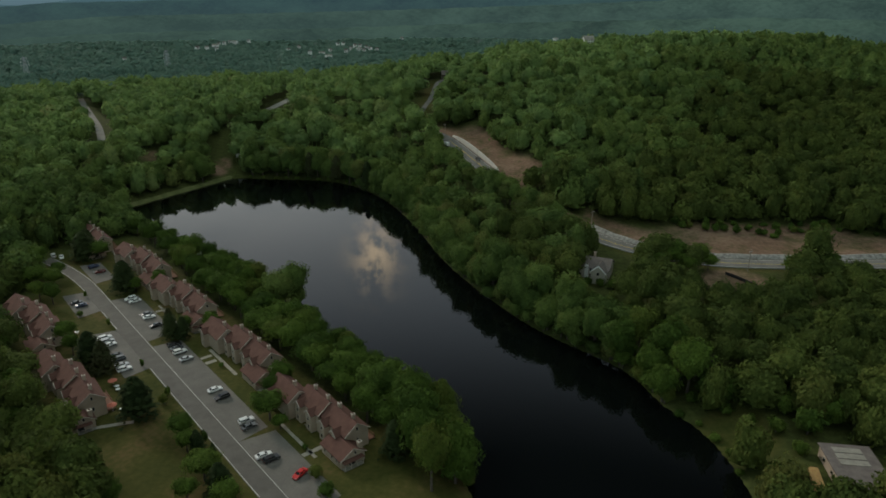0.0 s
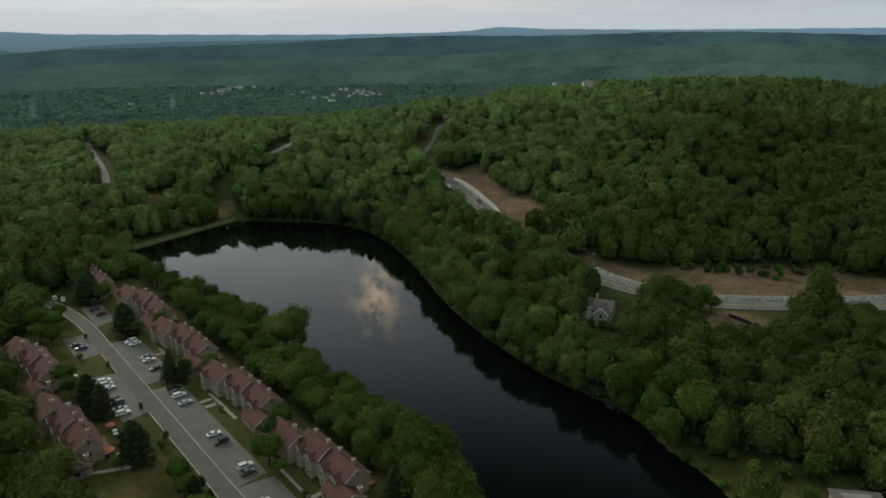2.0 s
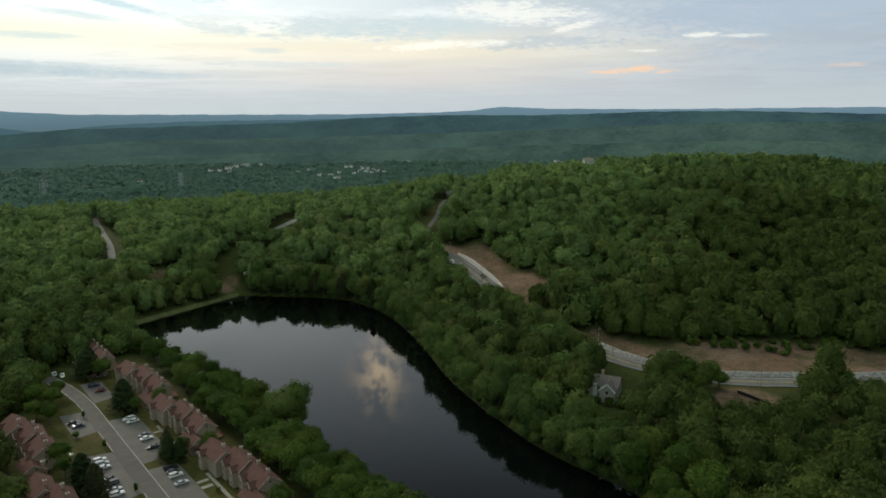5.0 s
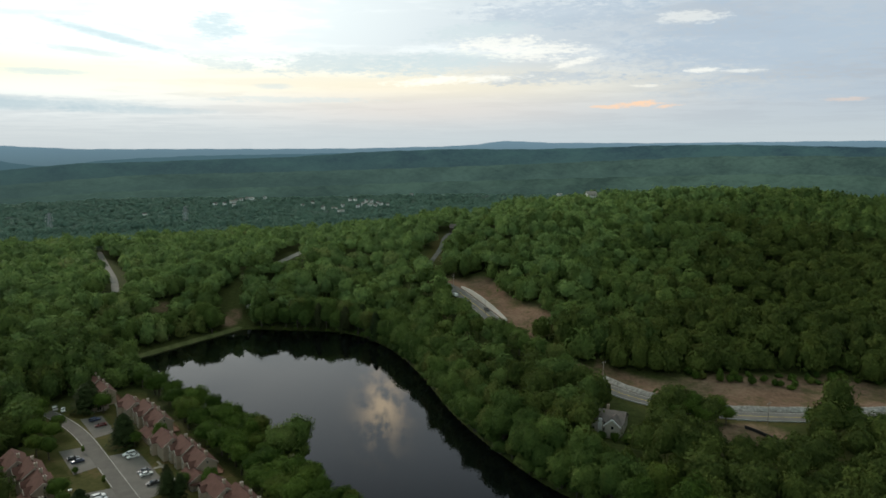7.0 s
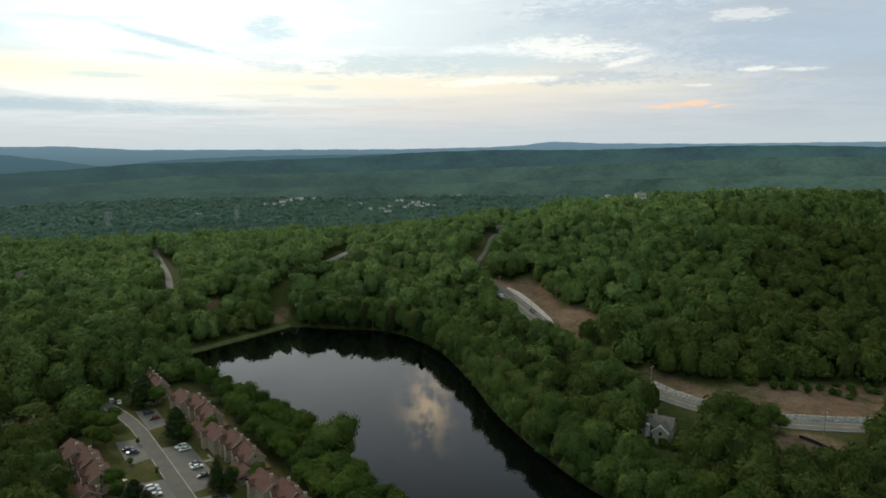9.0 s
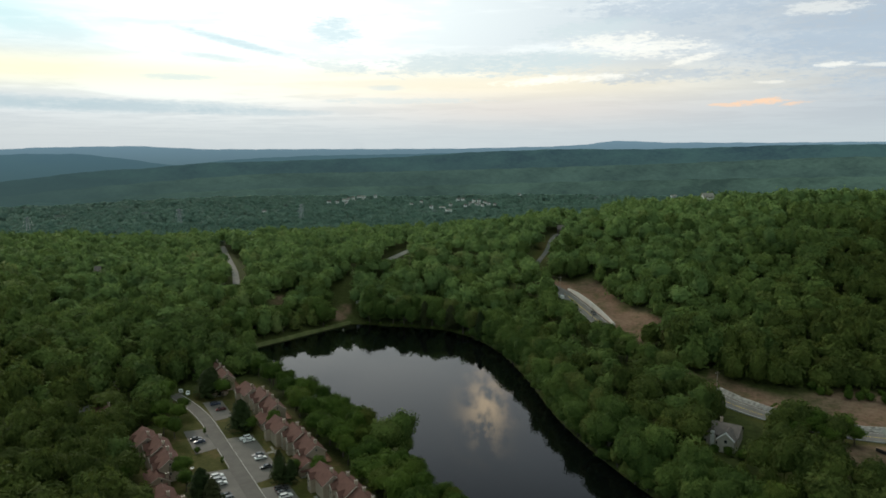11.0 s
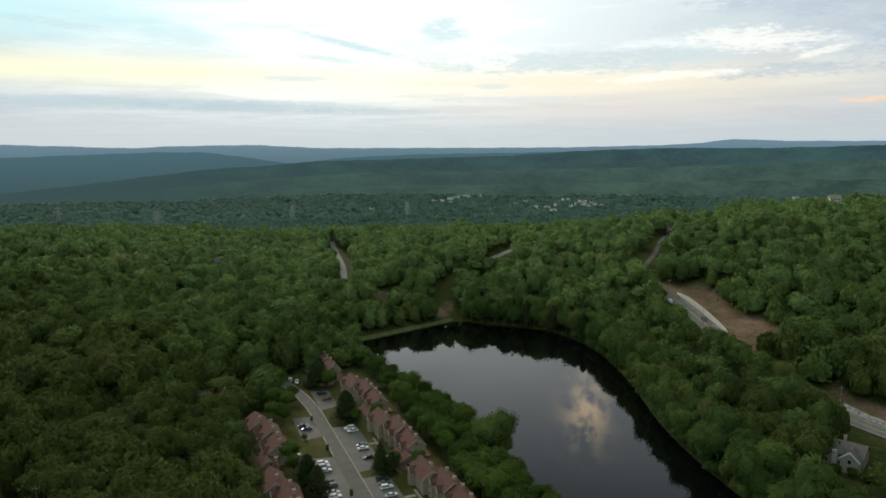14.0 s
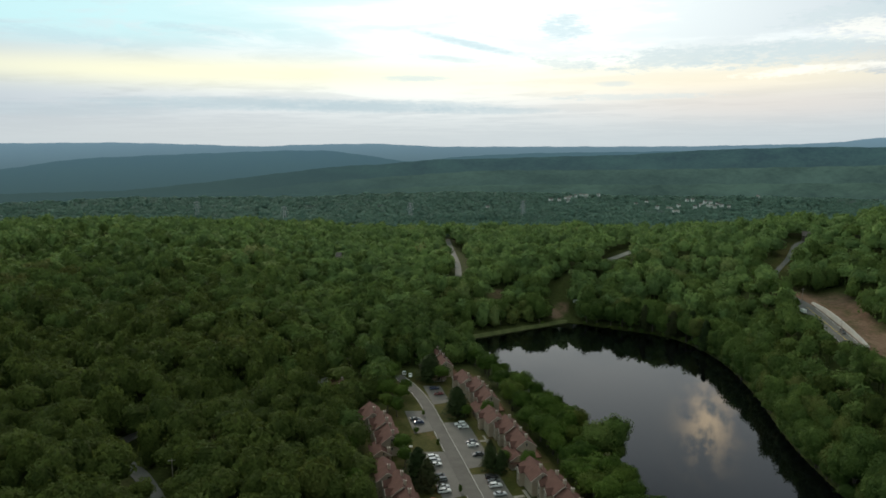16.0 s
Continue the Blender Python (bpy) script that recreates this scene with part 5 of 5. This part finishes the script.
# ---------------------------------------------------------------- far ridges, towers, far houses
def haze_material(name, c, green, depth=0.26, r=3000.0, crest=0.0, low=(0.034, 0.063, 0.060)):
    """A far ridge, seen through miles of evening air: the haze is painted as a glowing colour."""
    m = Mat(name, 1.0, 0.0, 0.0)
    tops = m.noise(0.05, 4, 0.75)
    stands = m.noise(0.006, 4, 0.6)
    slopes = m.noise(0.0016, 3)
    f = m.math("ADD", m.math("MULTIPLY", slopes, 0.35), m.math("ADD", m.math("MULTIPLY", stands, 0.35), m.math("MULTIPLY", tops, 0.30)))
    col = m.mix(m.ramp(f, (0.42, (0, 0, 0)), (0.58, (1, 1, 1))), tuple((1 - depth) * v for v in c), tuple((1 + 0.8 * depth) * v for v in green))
    # the painted haze turns bluer over the low valley in the west
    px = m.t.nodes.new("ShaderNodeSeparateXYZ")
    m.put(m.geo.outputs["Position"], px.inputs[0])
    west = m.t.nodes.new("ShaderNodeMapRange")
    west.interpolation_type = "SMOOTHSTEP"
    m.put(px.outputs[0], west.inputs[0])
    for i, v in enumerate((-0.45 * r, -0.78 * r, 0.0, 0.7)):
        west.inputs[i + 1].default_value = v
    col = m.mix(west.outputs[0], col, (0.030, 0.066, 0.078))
    # downhill the haze colour grades into a darker valley tone
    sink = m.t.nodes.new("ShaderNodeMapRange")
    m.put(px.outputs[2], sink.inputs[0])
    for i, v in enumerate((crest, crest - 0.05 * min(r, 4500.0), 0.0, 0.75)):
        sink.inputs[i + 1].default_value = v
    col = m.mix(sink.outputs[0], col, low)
    # nearly all the colour is emission, standing in for lit air
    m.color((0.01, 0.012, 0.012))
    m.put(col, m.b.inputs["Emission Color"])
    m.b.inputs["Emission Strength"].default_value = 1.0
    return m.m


def ridge(label, r, crest, depth, foot, c, green, rough, seed):
    """A long ridge at a distance r, its crest given as heading and height in degrees."""
    heads = np.arange(-75, 50.01, 0.25)
    hs, es = np.array(crest).T
    el = np.interp(heads, hs, es)
    kernel = np.ones(9) / 9
    el = np.convolve(np.pad(el, 4, "edge"), kernel, "valid")
    a = np.radians(heads)
    el = el + rough * (np.sin(heads * 1.9 + seed) + 0.7 * np.sin(heads * 4.3 + 2 * seed) + 0.4 * np.sin(heads * 11 + seed))
    top = EYE + r * np.tan(np.radians(el))
    rows = []
    for rr, k in ((r - depth, 0.0), (r - 0.7 * depth, 0.30), (r - 0.45 * depth, 0.56), (r - 0.22 * depth, 0.82), (r - 0.08 * depth, 0.96), (r, 1.0), (r + 60, 0.9), (r + 100, 0.0)):
        z = foot + (top - foot) * k + (0 if k in (0.0, 1.0) else 5) * np.sin(heads * 3.1 + rr * 0.01)
        rows.append(np.stack([rr * np.sin(a), rr * np.cos(a), z], -1))
    v = np.concatenate(rows)
    n, tris = len(a), []
    for i in range(len(rows) - 1):
        q = np.arange(n - 1) + i * n
        tris += [np.stack([q, q + 1, q + n + 1], -1), np.stack([q, q + n + 1, q + n], -1)]
    me = fast_mesh("backdrop", v, np.concatenate(tris)[:, ::-1], haze_material("far_ridge_haze_glow", c, green, 0.36 if r < 2500 else 0.30 if r < 4000 else 0.06, r if r < 4000 else 99999.0, float(np.percentile(top, 70))))
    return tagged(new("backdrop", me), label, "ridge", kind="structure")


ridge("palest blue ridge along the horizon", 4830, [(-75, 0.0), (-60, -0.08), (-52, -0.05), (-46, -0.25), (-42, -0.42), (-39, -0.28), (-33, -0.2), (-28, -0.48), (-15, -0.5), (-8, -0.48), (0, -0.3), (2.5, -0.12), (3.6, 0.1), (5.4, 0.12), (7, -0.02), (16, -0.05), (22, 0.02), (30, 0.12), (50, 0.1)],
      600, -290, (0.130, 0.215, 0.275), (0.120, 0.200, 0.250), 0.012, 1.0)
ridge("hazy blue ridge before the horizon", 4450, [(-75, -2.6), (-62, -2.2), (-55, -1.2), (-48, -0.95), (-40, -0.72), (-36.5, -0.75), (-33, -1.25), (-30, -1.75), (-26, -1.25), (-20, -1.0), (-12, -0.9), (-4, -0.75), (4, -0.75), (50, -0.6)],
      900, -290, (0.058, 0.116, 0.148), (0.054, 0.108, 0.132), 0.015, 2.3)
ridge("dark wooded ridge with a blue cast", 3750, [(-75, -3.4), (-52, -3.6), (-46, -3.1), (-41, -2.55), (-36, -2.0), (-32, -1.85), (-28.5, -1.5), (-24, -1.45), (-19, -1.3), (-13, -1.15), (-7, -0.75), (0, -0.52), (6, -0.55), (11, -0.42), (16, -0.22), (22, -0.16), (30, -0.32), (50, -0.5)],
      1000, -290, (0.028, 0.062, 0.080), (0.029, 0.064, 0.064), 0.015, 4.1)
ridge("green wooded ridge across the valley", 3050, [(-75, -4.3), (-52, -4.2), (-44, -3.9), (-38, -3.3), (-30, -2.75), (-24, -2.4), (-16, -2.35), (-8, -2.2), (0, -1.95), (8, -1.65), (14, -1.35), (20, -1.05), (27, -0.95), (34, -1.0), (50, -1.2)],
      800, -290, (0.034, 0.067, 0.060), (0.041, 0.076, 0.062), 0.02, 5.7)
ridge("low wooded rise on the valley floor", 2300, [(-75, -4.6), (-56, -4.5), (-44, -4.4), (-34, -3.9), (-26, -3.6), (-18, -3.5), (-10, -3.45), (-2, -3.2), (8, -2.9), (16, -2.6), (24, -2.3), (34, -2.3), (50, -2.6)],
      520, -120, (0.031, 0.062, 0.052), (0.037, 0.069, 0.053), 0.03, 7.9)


def polar(head, r):
    return r * math.sin(radians(head)), r * math.cos(radians(head))


def lattice_tower(high):
    ob = thing("transmission_tower", "tall steel lattice tower carrying power lines over woods", "transmission tower", "towers of the power line")
    def half(z):
        return 3.6 * (1 - z / high) ** 1.1 + 0.7
    levels = np.linspace(0, high, 9)
    for sx in (-1, 1):
        for sy in (-1, 1):
            bm = bmesh.new()
            rings = [[bm.verts.new((sx * half(z) + i, sy * half(z) + j, z)) for i, j in ((-0.25, -0.25), (0.25, -0.25), (0.25, 0.25), (-0.25, 0.25))] for z in levels]
            for a, b in zip(rings[:-1], rings[1:]):
                for k in range(4):
                    bm.faces.new((a[k], a[(k + 1) % 4], b[(k + 1) % 4], b[k]))
            bm.faces.new(rings[0][::-1]), bm.faces.new(rings[-1])
            part("leg", bm, STEEL, ob)
    for a, b in zip(levels[:-1], levels[1:]):
        for s in (-1, 1):
            for p, q, w in (((-half(a), s * half(a), a), (half(b), s * half(b), b), 0.18), ((half(a), s * half(a), a), (-half(b), s * half(b), b), 0.18), ((s * half(a), -half(a), a), (s * half(b), half(b), b), 0.26)):
                bm = bmesh.new()
                beam(bm, p, q, w)
                part("brace", bm, STEEL, ob)
    for k, w in ((0.66, 6.5), (0.80, 5.6), (0.94, 4.6)):
        bm = bmesh.new()
        z = high * k
        for s in (-1, 1):
            beam(bm, (s * half(z), 0, z + 1.2), (s * w, 0, z), 0.4)
            beam(bm, (s * half(z), 0, z - 0.6), (s * w, 0, z), 0.36)
        arm = part("crossarm", bm, STEEL, ob)
        for s in (-1, 1):
            part("insulator", rod(bmesh.new(), (s * w, 0, z - 2.2), (s * w, 0, z), 0.3, 0.3, 6), WHITE, arm)
    return ob


tower = lattice_tower(36.0)
for k, (head, r, turn, size) in enumerate(((-21.0, 1300, 60, 1.0), (-30.2, 1280, 55, 1.0), (-40.3, 1260, 50, 1.0), (-46.9, 1380, 50, 1.05), (22.6, 1060, 70, 1.75), (-60, 1300, 50, 1.0))):
    x, y = polar(head, r)
    m = pose(x, y, float(ground_z(x, y)), 0, 0, turn) @ Matrix.Diagonal((size, size, size, 1))
    if k == 0:
        tower.matrix_basis = m
    else:
        made = copy_thing(tower, pose(0, 0, 0))
        made.matrix_basis = m


def small_house(w, d, eave, ridge_z, wall, roof, label, group="houses beyond the woods"):
    ob = thing("house", label, "house", group)
    part("wall", gable_body(w, -d / 2, d / 2, eave, ridge_z, -14.0), wall, ob)
    part("roof", gable_roof(0, w, -d / 2, d / 2, eave, ridge_z), roof, ob)
    for x in (w * 0.25, w * 0.5, w * 0.75):
        window(ob, x, -d / 2, 1.0, 1.2, 1.5, "-y")
        window(ob, x, -d / 2, 3.6, 1.2, 1.4, "-y") if eave > 4.5 else None
    part("door", boxed((w * 0.38, w * 0.38 + 1.0, -d / 2 - 0.07, -d / 2 + 0.05, 0, 2.1)), DOOR, ob)
    return ob


def far_houses():
    gen = np.random.default_rng(5)
    pale = small_house(9, 7, 5, 7.5, WHITE, GREY_SHINGLE, "white house of a far settlement among woods")
    long = small_house(17, 8, 4.6, 6.6, WHITE, CONCRETE, "long pale building of a far settlement")
    first = {id(pale): True, id(long): True}
    spots = [(-18.9, -4.75), (-18.2, -4.72), (-17.7, -4.6), (-17.3, -4.5), (-16.9, -4.42), (-16.5, -4.35), (-17.5, -4.82), (-16.2, -4.35), (-15.1, -4.3),
             (-12.2, -5.0), (-11.4, -4.8), (-10.6, -5.2), (-9.8, -5.25), (-9.0, -5.05), (-8.4, -4.6), (-8.0, -4.58), (-7.4, -4.9), (-6.9, -4.95), (-6.4, -5.05), (-5.9, -4.95), (-5.4, -5.0), (-6.7, -4.72), (-9.3, -5.5), (-3.4, -3.4), (-24, -5.4), (-6.2, -4.85), (-7.8, -5.1), (8.5, -2.6), (-7.1, -4.7)]
    for k, (head, el) in enumerate(spots):
        q = np.arange(1250, 1790, 10.0)
        gz = ground_z(q * math.sin(radians(head)), q * math.cos(radians(head)))
        best = q[np.argmin(np.abs(np.degrees(np.arctan2(gz + 14 - EYE, q)) - el))]
        x, y = polar(head, float(best))
        ob = long if k % 5 == 2 else pale
        m = pose(x, y, float(ground_z(x, y)) + 12.5, 0, 0, float(gen.uniform(-35, 35)) - head) @ Matrix.Diagonal((0.85, 0.85, 0.85, 1))
        if first[id(ob)]:
            ob.matrix_basis, first[id(ob)] = m, False
        else:
            copy_thing(ob, m)


far_houses()
# ---------------------------------------------------------------- along the highway and in the woods
def bank_wall(line, off, high, thick, slope, material, label, category, name, taper=False):
    """A wall or rock bank along the uphill side of a road, made of single blocks."""
    p = np.array(line)
    d = np.gradient(p[:, :2], axis=0)
    d /= np.linalg.norm(d, axis=1)[:, None]
    nrm = np.stack([d[:, 1], -d[:, 0]], -1)     # right of the run
    ob = thing(name, label, category)
    gen = np.random.default_rng(3)
    along = np.linspace(0, 1, len(p))
    tall = high * (0.35 + 0.75 * np.sin(np.pi * np.clip(along, 0, 1)) ** 0.7 if taper else gen.uniform(0.8, 1.15, len(p)))
    for a, b, na, nb, h0, h1 in zip(p[:-1], p[1:], nrm[:-1], nrm[1:], tall[:-1], tall[1:]):
        bm = bmesh.new()
        rows = []
        for q, n, h in ((a, na, h0), (b * 0.995 + a * 0.005, nb, h1)):
            rows.append([bm.verts.new((*(q[:2] + n * o), q[2] + z)) for o, z in ((off, -1.0), (off, 0.2), (off + slope, h), (off + slope + thick, h), (off + slope + thick, -1.0))])
        for k in range(4):
            bm.faces.new((rows[0][k], rows[0][k + 1], rows[1][k + 1], rows[1][k]))
        bm.faces.new(rows[0]), bm.faces.new(rows[1][::-1])
        bmesh.ops.recalc_face_normals(bm, faces=bm.faces[:])
        part("block", bm, material, ob)
    return ob


lower = [q for q in HIGHWAY if 66 <= q[0] <= 300]
upper = [q for q in HIGHWAY if q[0] < 35 and 396 < q[1] < 466]
bank_wall(lower, 5.8, 1.5, 0.8, 2.0, PALE_STONE, "long pale rock bank along the highway's uphill edge", "rock bank", "rock_bank")
bank_wall(upper, 6.0, 2.7, 0.6, 0.5, NEW_CONCRETE, "pale concrete retaining wall curving beside the highway", "retaining wall", "retaining_wall", True)


def guard_rail():
    ob = thing("guard_rail", "galvanised guard rail along the highway's lake side", "guard rail")
    p = np.array([q for q in HIGHWAY if q[0] > 60 and q[0] < 230])
    d = np.gradient(p[:, :2], axis=0)
    d /= np.linalg.norm(d, axis=1)[:, None]
    pts = np.c_[p[:, :2] + np.stack([-d[:, 1], d[:, 0]], -1) * 6.0, p[:, 2]]
    for a, b in zip(pts[:-1], pts[1:]):
        bm = bmesh.new()
        beam(bm, (a[0], a[1], a[2] + 0.75), (b[0], b[1], b[2] + 0.75), 0.3)
        part("rail", bm, STEEL, ob)
        part("post", rod(bmesh.new(), (a[0], a[1], a[2] - 0.3), (a[0], a[1], a[2] + 0.75), 0.08, 0.08, 6), TIMBER, ob)


guard_rail()


def lake_house():
    """The house with white gables between highway and lake."""
    ob = thing("house", "pale house with grey hip roof and white front gables", "house")
    L, D, E, R = 15.0, 10.0, 5.6, 8.6
    part("wall", gable_body(L, -D / 2, D / 2, E, R, -4.0), WALL_CREAM, ob)
    part("roof", gable_roof(0, L, -D / 2, D / 2, E, R, 0.5), GREY_SHINGLE, ob)
    part("wing", boxed((8.5, 14.5, -9.0, -D / 2 + 0.02, -4.0, 5.4)), WALL_CREAM, ob)
    turn = Matrix(((0, 1, 0, 0), (1, 0, 0, 0), (0, 0, 1, 0), (0, 0, 0, 1)))
    for x0, x1, y0, top in ((8.5, 14.5, -9.0, 8.2),):
        w = x1 - x0
        bm = gable_body(4.9, 0, w, 5.4, top, 5.0 if w > 5 else -4.0)
        bm.transform(Matrix.Translation((x0, y0, 0)) @ turn)
        bmesh.ops.recalc_face_normals(bm, faces=bm.faces[:])
        part("gable", bm, WALL_CREAM, ob)
        bm = gable_roof(0, 6.4, 0, w, 5.4, top, 0.4)
        bm.transform(Matrix.Translation((x0, y0, 0)) @ turn)
        bmesh.ops.recalc_face_normals(bm, faces=bm.faces[:])
        part("gable_roof", bm, GREY_SHINGLE, ob)
        bm = bmesh.new()
        for xa in (x0 - 0.4, x1 + 0.4):
            beam(bm, (xa, y0 - 0.45, 5.3), ((x0 + x1) / 2, y0 - 0.45, top + 0.15), 0.4)
        part("gable_trim", bm, WHITE, ob, "white gable boards")
        window(ob, (x0 + x1) / 2, y0, 1.2, 1.3, 1.7, "-y")
        window(ob, (x0 + x1) / 2, y0, 4.0, 1.2, 1.5, "-y")
    part("chimney_breast", boxed((5.2, 6.6, -D / 2 - 0.8, -D / 2 + 0.02, -4.0, 6.6)), WHITE, ob, "white painted chimney breast")
    for x in (1.4, 3.2, 7.6):
        window(ob, x, -D / 2, 1.2, 1.0, 1.6, "-y")
        window(ob, x, -D / 2, 3.8, 1.0, 1.4, "-y")
    for y in (-2.2, 2.0):
        window(ob, 0, y, 1.2, 1.0, 1.5, "-x")
        window(ob, 0, y, 3.9, 1.0, 1.4, "-x")
    chimney(ob, 7.5, 2.0, 7.0, 10.0)
    x, y = 57.0, 279.0
    ob.matrix_basis = pose(x, y, float(ground_z(x + 7, y)) - 1.2, 0, 0, -24)


lake_house()


def wood_houses():
    """Houses and pale roofs that peep out of the woods."""
    for x, y, turn, w, d, wall, roof, up, label in (
            (-196, 190, 40, 12, 8, WHITE, WHITE, 1.0, "house with a pale roof among trees by the lane"),
            (-345, 470, 20, 4, 4, SIDING, GREY_SHINGLE, 7.5, "white house rising out of the woods"),
            (-147, 489, 10, 9, 7, WHITE, GREY_SHINGLE, 0.5, "white house by the bare ground near the dam"),
            (122, 640, 15, 9, 6, WHITE, CONCRETE, 10.0, "pale house on the wooded hilltop"),
            (-2, 628, 5, 10, 8, GREY_SHINGLE, GREY_SHINGLE, 0.5, "dark grey building where the highway crests"),
            (-224, 296, 30, 12, 9, SIDING, GREY_SHINGLE, 0.5, "tan house at the end of the lane")):
        ob = small_house(w, d, 4.6, 7.4, wall, roof, label)
        ob.matrix_basis = pose(x, y, float(ground_z(x, y)) + up, 0, 0, turn)


wood_houses()


def works_yard():
    """Low building with pale roof panels beside the lake's near end."""
    ob = thing("shed", "low grey building with pale roof panels by the shore", "building")
    part("wall", boxed((0, 12, 0, 18, -1.5, 3.6)), SIDING, ob)
    part("roof", boxed((-0.5, 12.5, -0.5, 18.5, 3.6, 3.9)), GREY_SHINGLE, ob)
    for k in range(3):
        part("panel", boxed((2.2, 9.5, 9.4 + k * 2.6, 11.6 + k * 2.6, 3.92, 4.05)), CONCRETE, ob, "pale roof panel")
    for k in range(3):
        window(ob, 0, 3 + k * 5.5, 1.0, 1.6, 1.4, "-x")
    ob.matrix_basis = pose(100, 141, float(ground_z(104, 150)), 0, 0, -8)
    t = thing("dump_trailer", "orange-brown trailer parked beside the grey building", "trailer")
    part("bed", frustum(-4.0, 4.0, -4.3, 4.3, 1.0, 1.25, 1.0, 2.6), CARGO, t)
    part("chassis", boxed((-4.2, 4.6, -0.5, 0.5, 0.75, 0.98)), STEEL, t)
    for x in (-2.6, -1.4, 3.2):
        for s in (-1, 1):
            part("wheel", rod(bmesh.new(), (x, s * 1.15 - 0.15, 0.5), (x, s * 1.15 + 0.15, 0.5), 0.5, 0.5, 12), RUBBER, t)
    t.matrix_basis = pose(96.3, 147.5, float(ground_z(96.3, 147.5)), 0, 0, 76)


works_yard()


def truck(paint, label):
    ob = thing("truck", label, "truck")
    part("cargo_box", boxed((-4.2, 1.4, -1.2, 1.2, 0.95, 3.3)), WHITE, ob)
    part("cab", frustum(1.5, 3.6, 1.5, 3.1, 1.15, 1.05, 0.6, 2.5), CAR_PAINTS[paint], ob)
    part("windscreen", boxed((3.18, 3.3, -0.9, 0.9, 1.6, 2.3)), CAR_GLASS, ob)
    part("chassis", boxed((-4.2, 3.4, -0.5, 0.5, 0.5, 0.9)), STEEL, ob)
    for x in (-3.0, -1.9, 2.6):
        for s in (-1, 1):
            part("wheel", rod(bmesh.new(), (x, s * 1.0 - 0.14, 0.48), (x, s * 1.0 + 0.14, 0.48), 0.48, 0.48, 12), RUBBER, ob)
    return ob


def on_highway(ob, k, side, turn=0.0, size=1.0):
    a, b = HIGHWAY[k], HIGHWAY[k + 1]
    d = (b - a)[:2] / np.linalg.norm((b - a)[:2])
    p = a[:2] + np.array([-d[1], d[0]]) * side
    ob.matrix_basis = pose(p[0], p[1], a[2] + 0.26, 0, 0, math.degrees(math.atan2(d[1], d[0])) + turn) @ Matrix.Diagonal((size, size, size, 1))


near_wall = [k for k, q in enumerate(HIGHWAY) if q[0] < 35 and q[1] > 395]
on_highway(truck("white", "white box truck standing beside the highway"), near_wall[8], 6.2, 0.0, 0.72)
on_highway(car("black", "van", "black car on the highway beside the wall"), near_wall[3], -2.4, 180)


def utility_pole(x, y, high, turn):
    ob = thing("utility_pole", "grey wooden utility pole with a crossarm", "utility pole", "utility poles")
    z = float(ground_z(x, y))
    part("pole", rod(bmesh.new(), (0, 0, -0.5), (0, 0, high), 0.17, 0.11), TIMBER, ob)
    part("crossarm", boxed((-1.2, 1.2, -0.07, 0.07, high - 0.9, high - 0.75)), TIMBER, ob)
    for k in (-1, 0, 1):
        part("insulator", rod(bmesh.new(), (k, 0, high - 0.75), (k, 0, high - 0.5), 0.07, 0.05, 6), WHITE, ob)
    ob.matrix_basis = pose(x, y, z, 0, 0, turn)


for x, y, h in ((-190, 160, 10), (-226, 178, 9), (72, 322, 9), (128, 272, 10), (20, 408, 10), (1, 462, 10)):
    utility_pole(x, y, h, 30)


def dark_fence():
    ob = thing("fence", "dark board fence running down the bare slope", "fence")
    a, b = np.array([118.0, 270.0]), np.array([136.0, 250.0])
    for k in range(14):
        p, q = a + (b - a) * k / 14, a + (b - a) * (k + 1) / 14
        za, zb = float(ground_z(*p)), float(ground_z(*q))
        bm = bmesh.new()
        for h in (0.3, 0.75, 1.2):
            beam(bm, (*p, za + h), (*q, zb + h), 0.4)
        part("board", bm, RUBBER, ob)
        part("post", rod(bmesh.new(), (*p, za - 0.3), (*p, za + 1.6), 0.1, 0.1, 6), TIMBER, ob)


dark_fence()
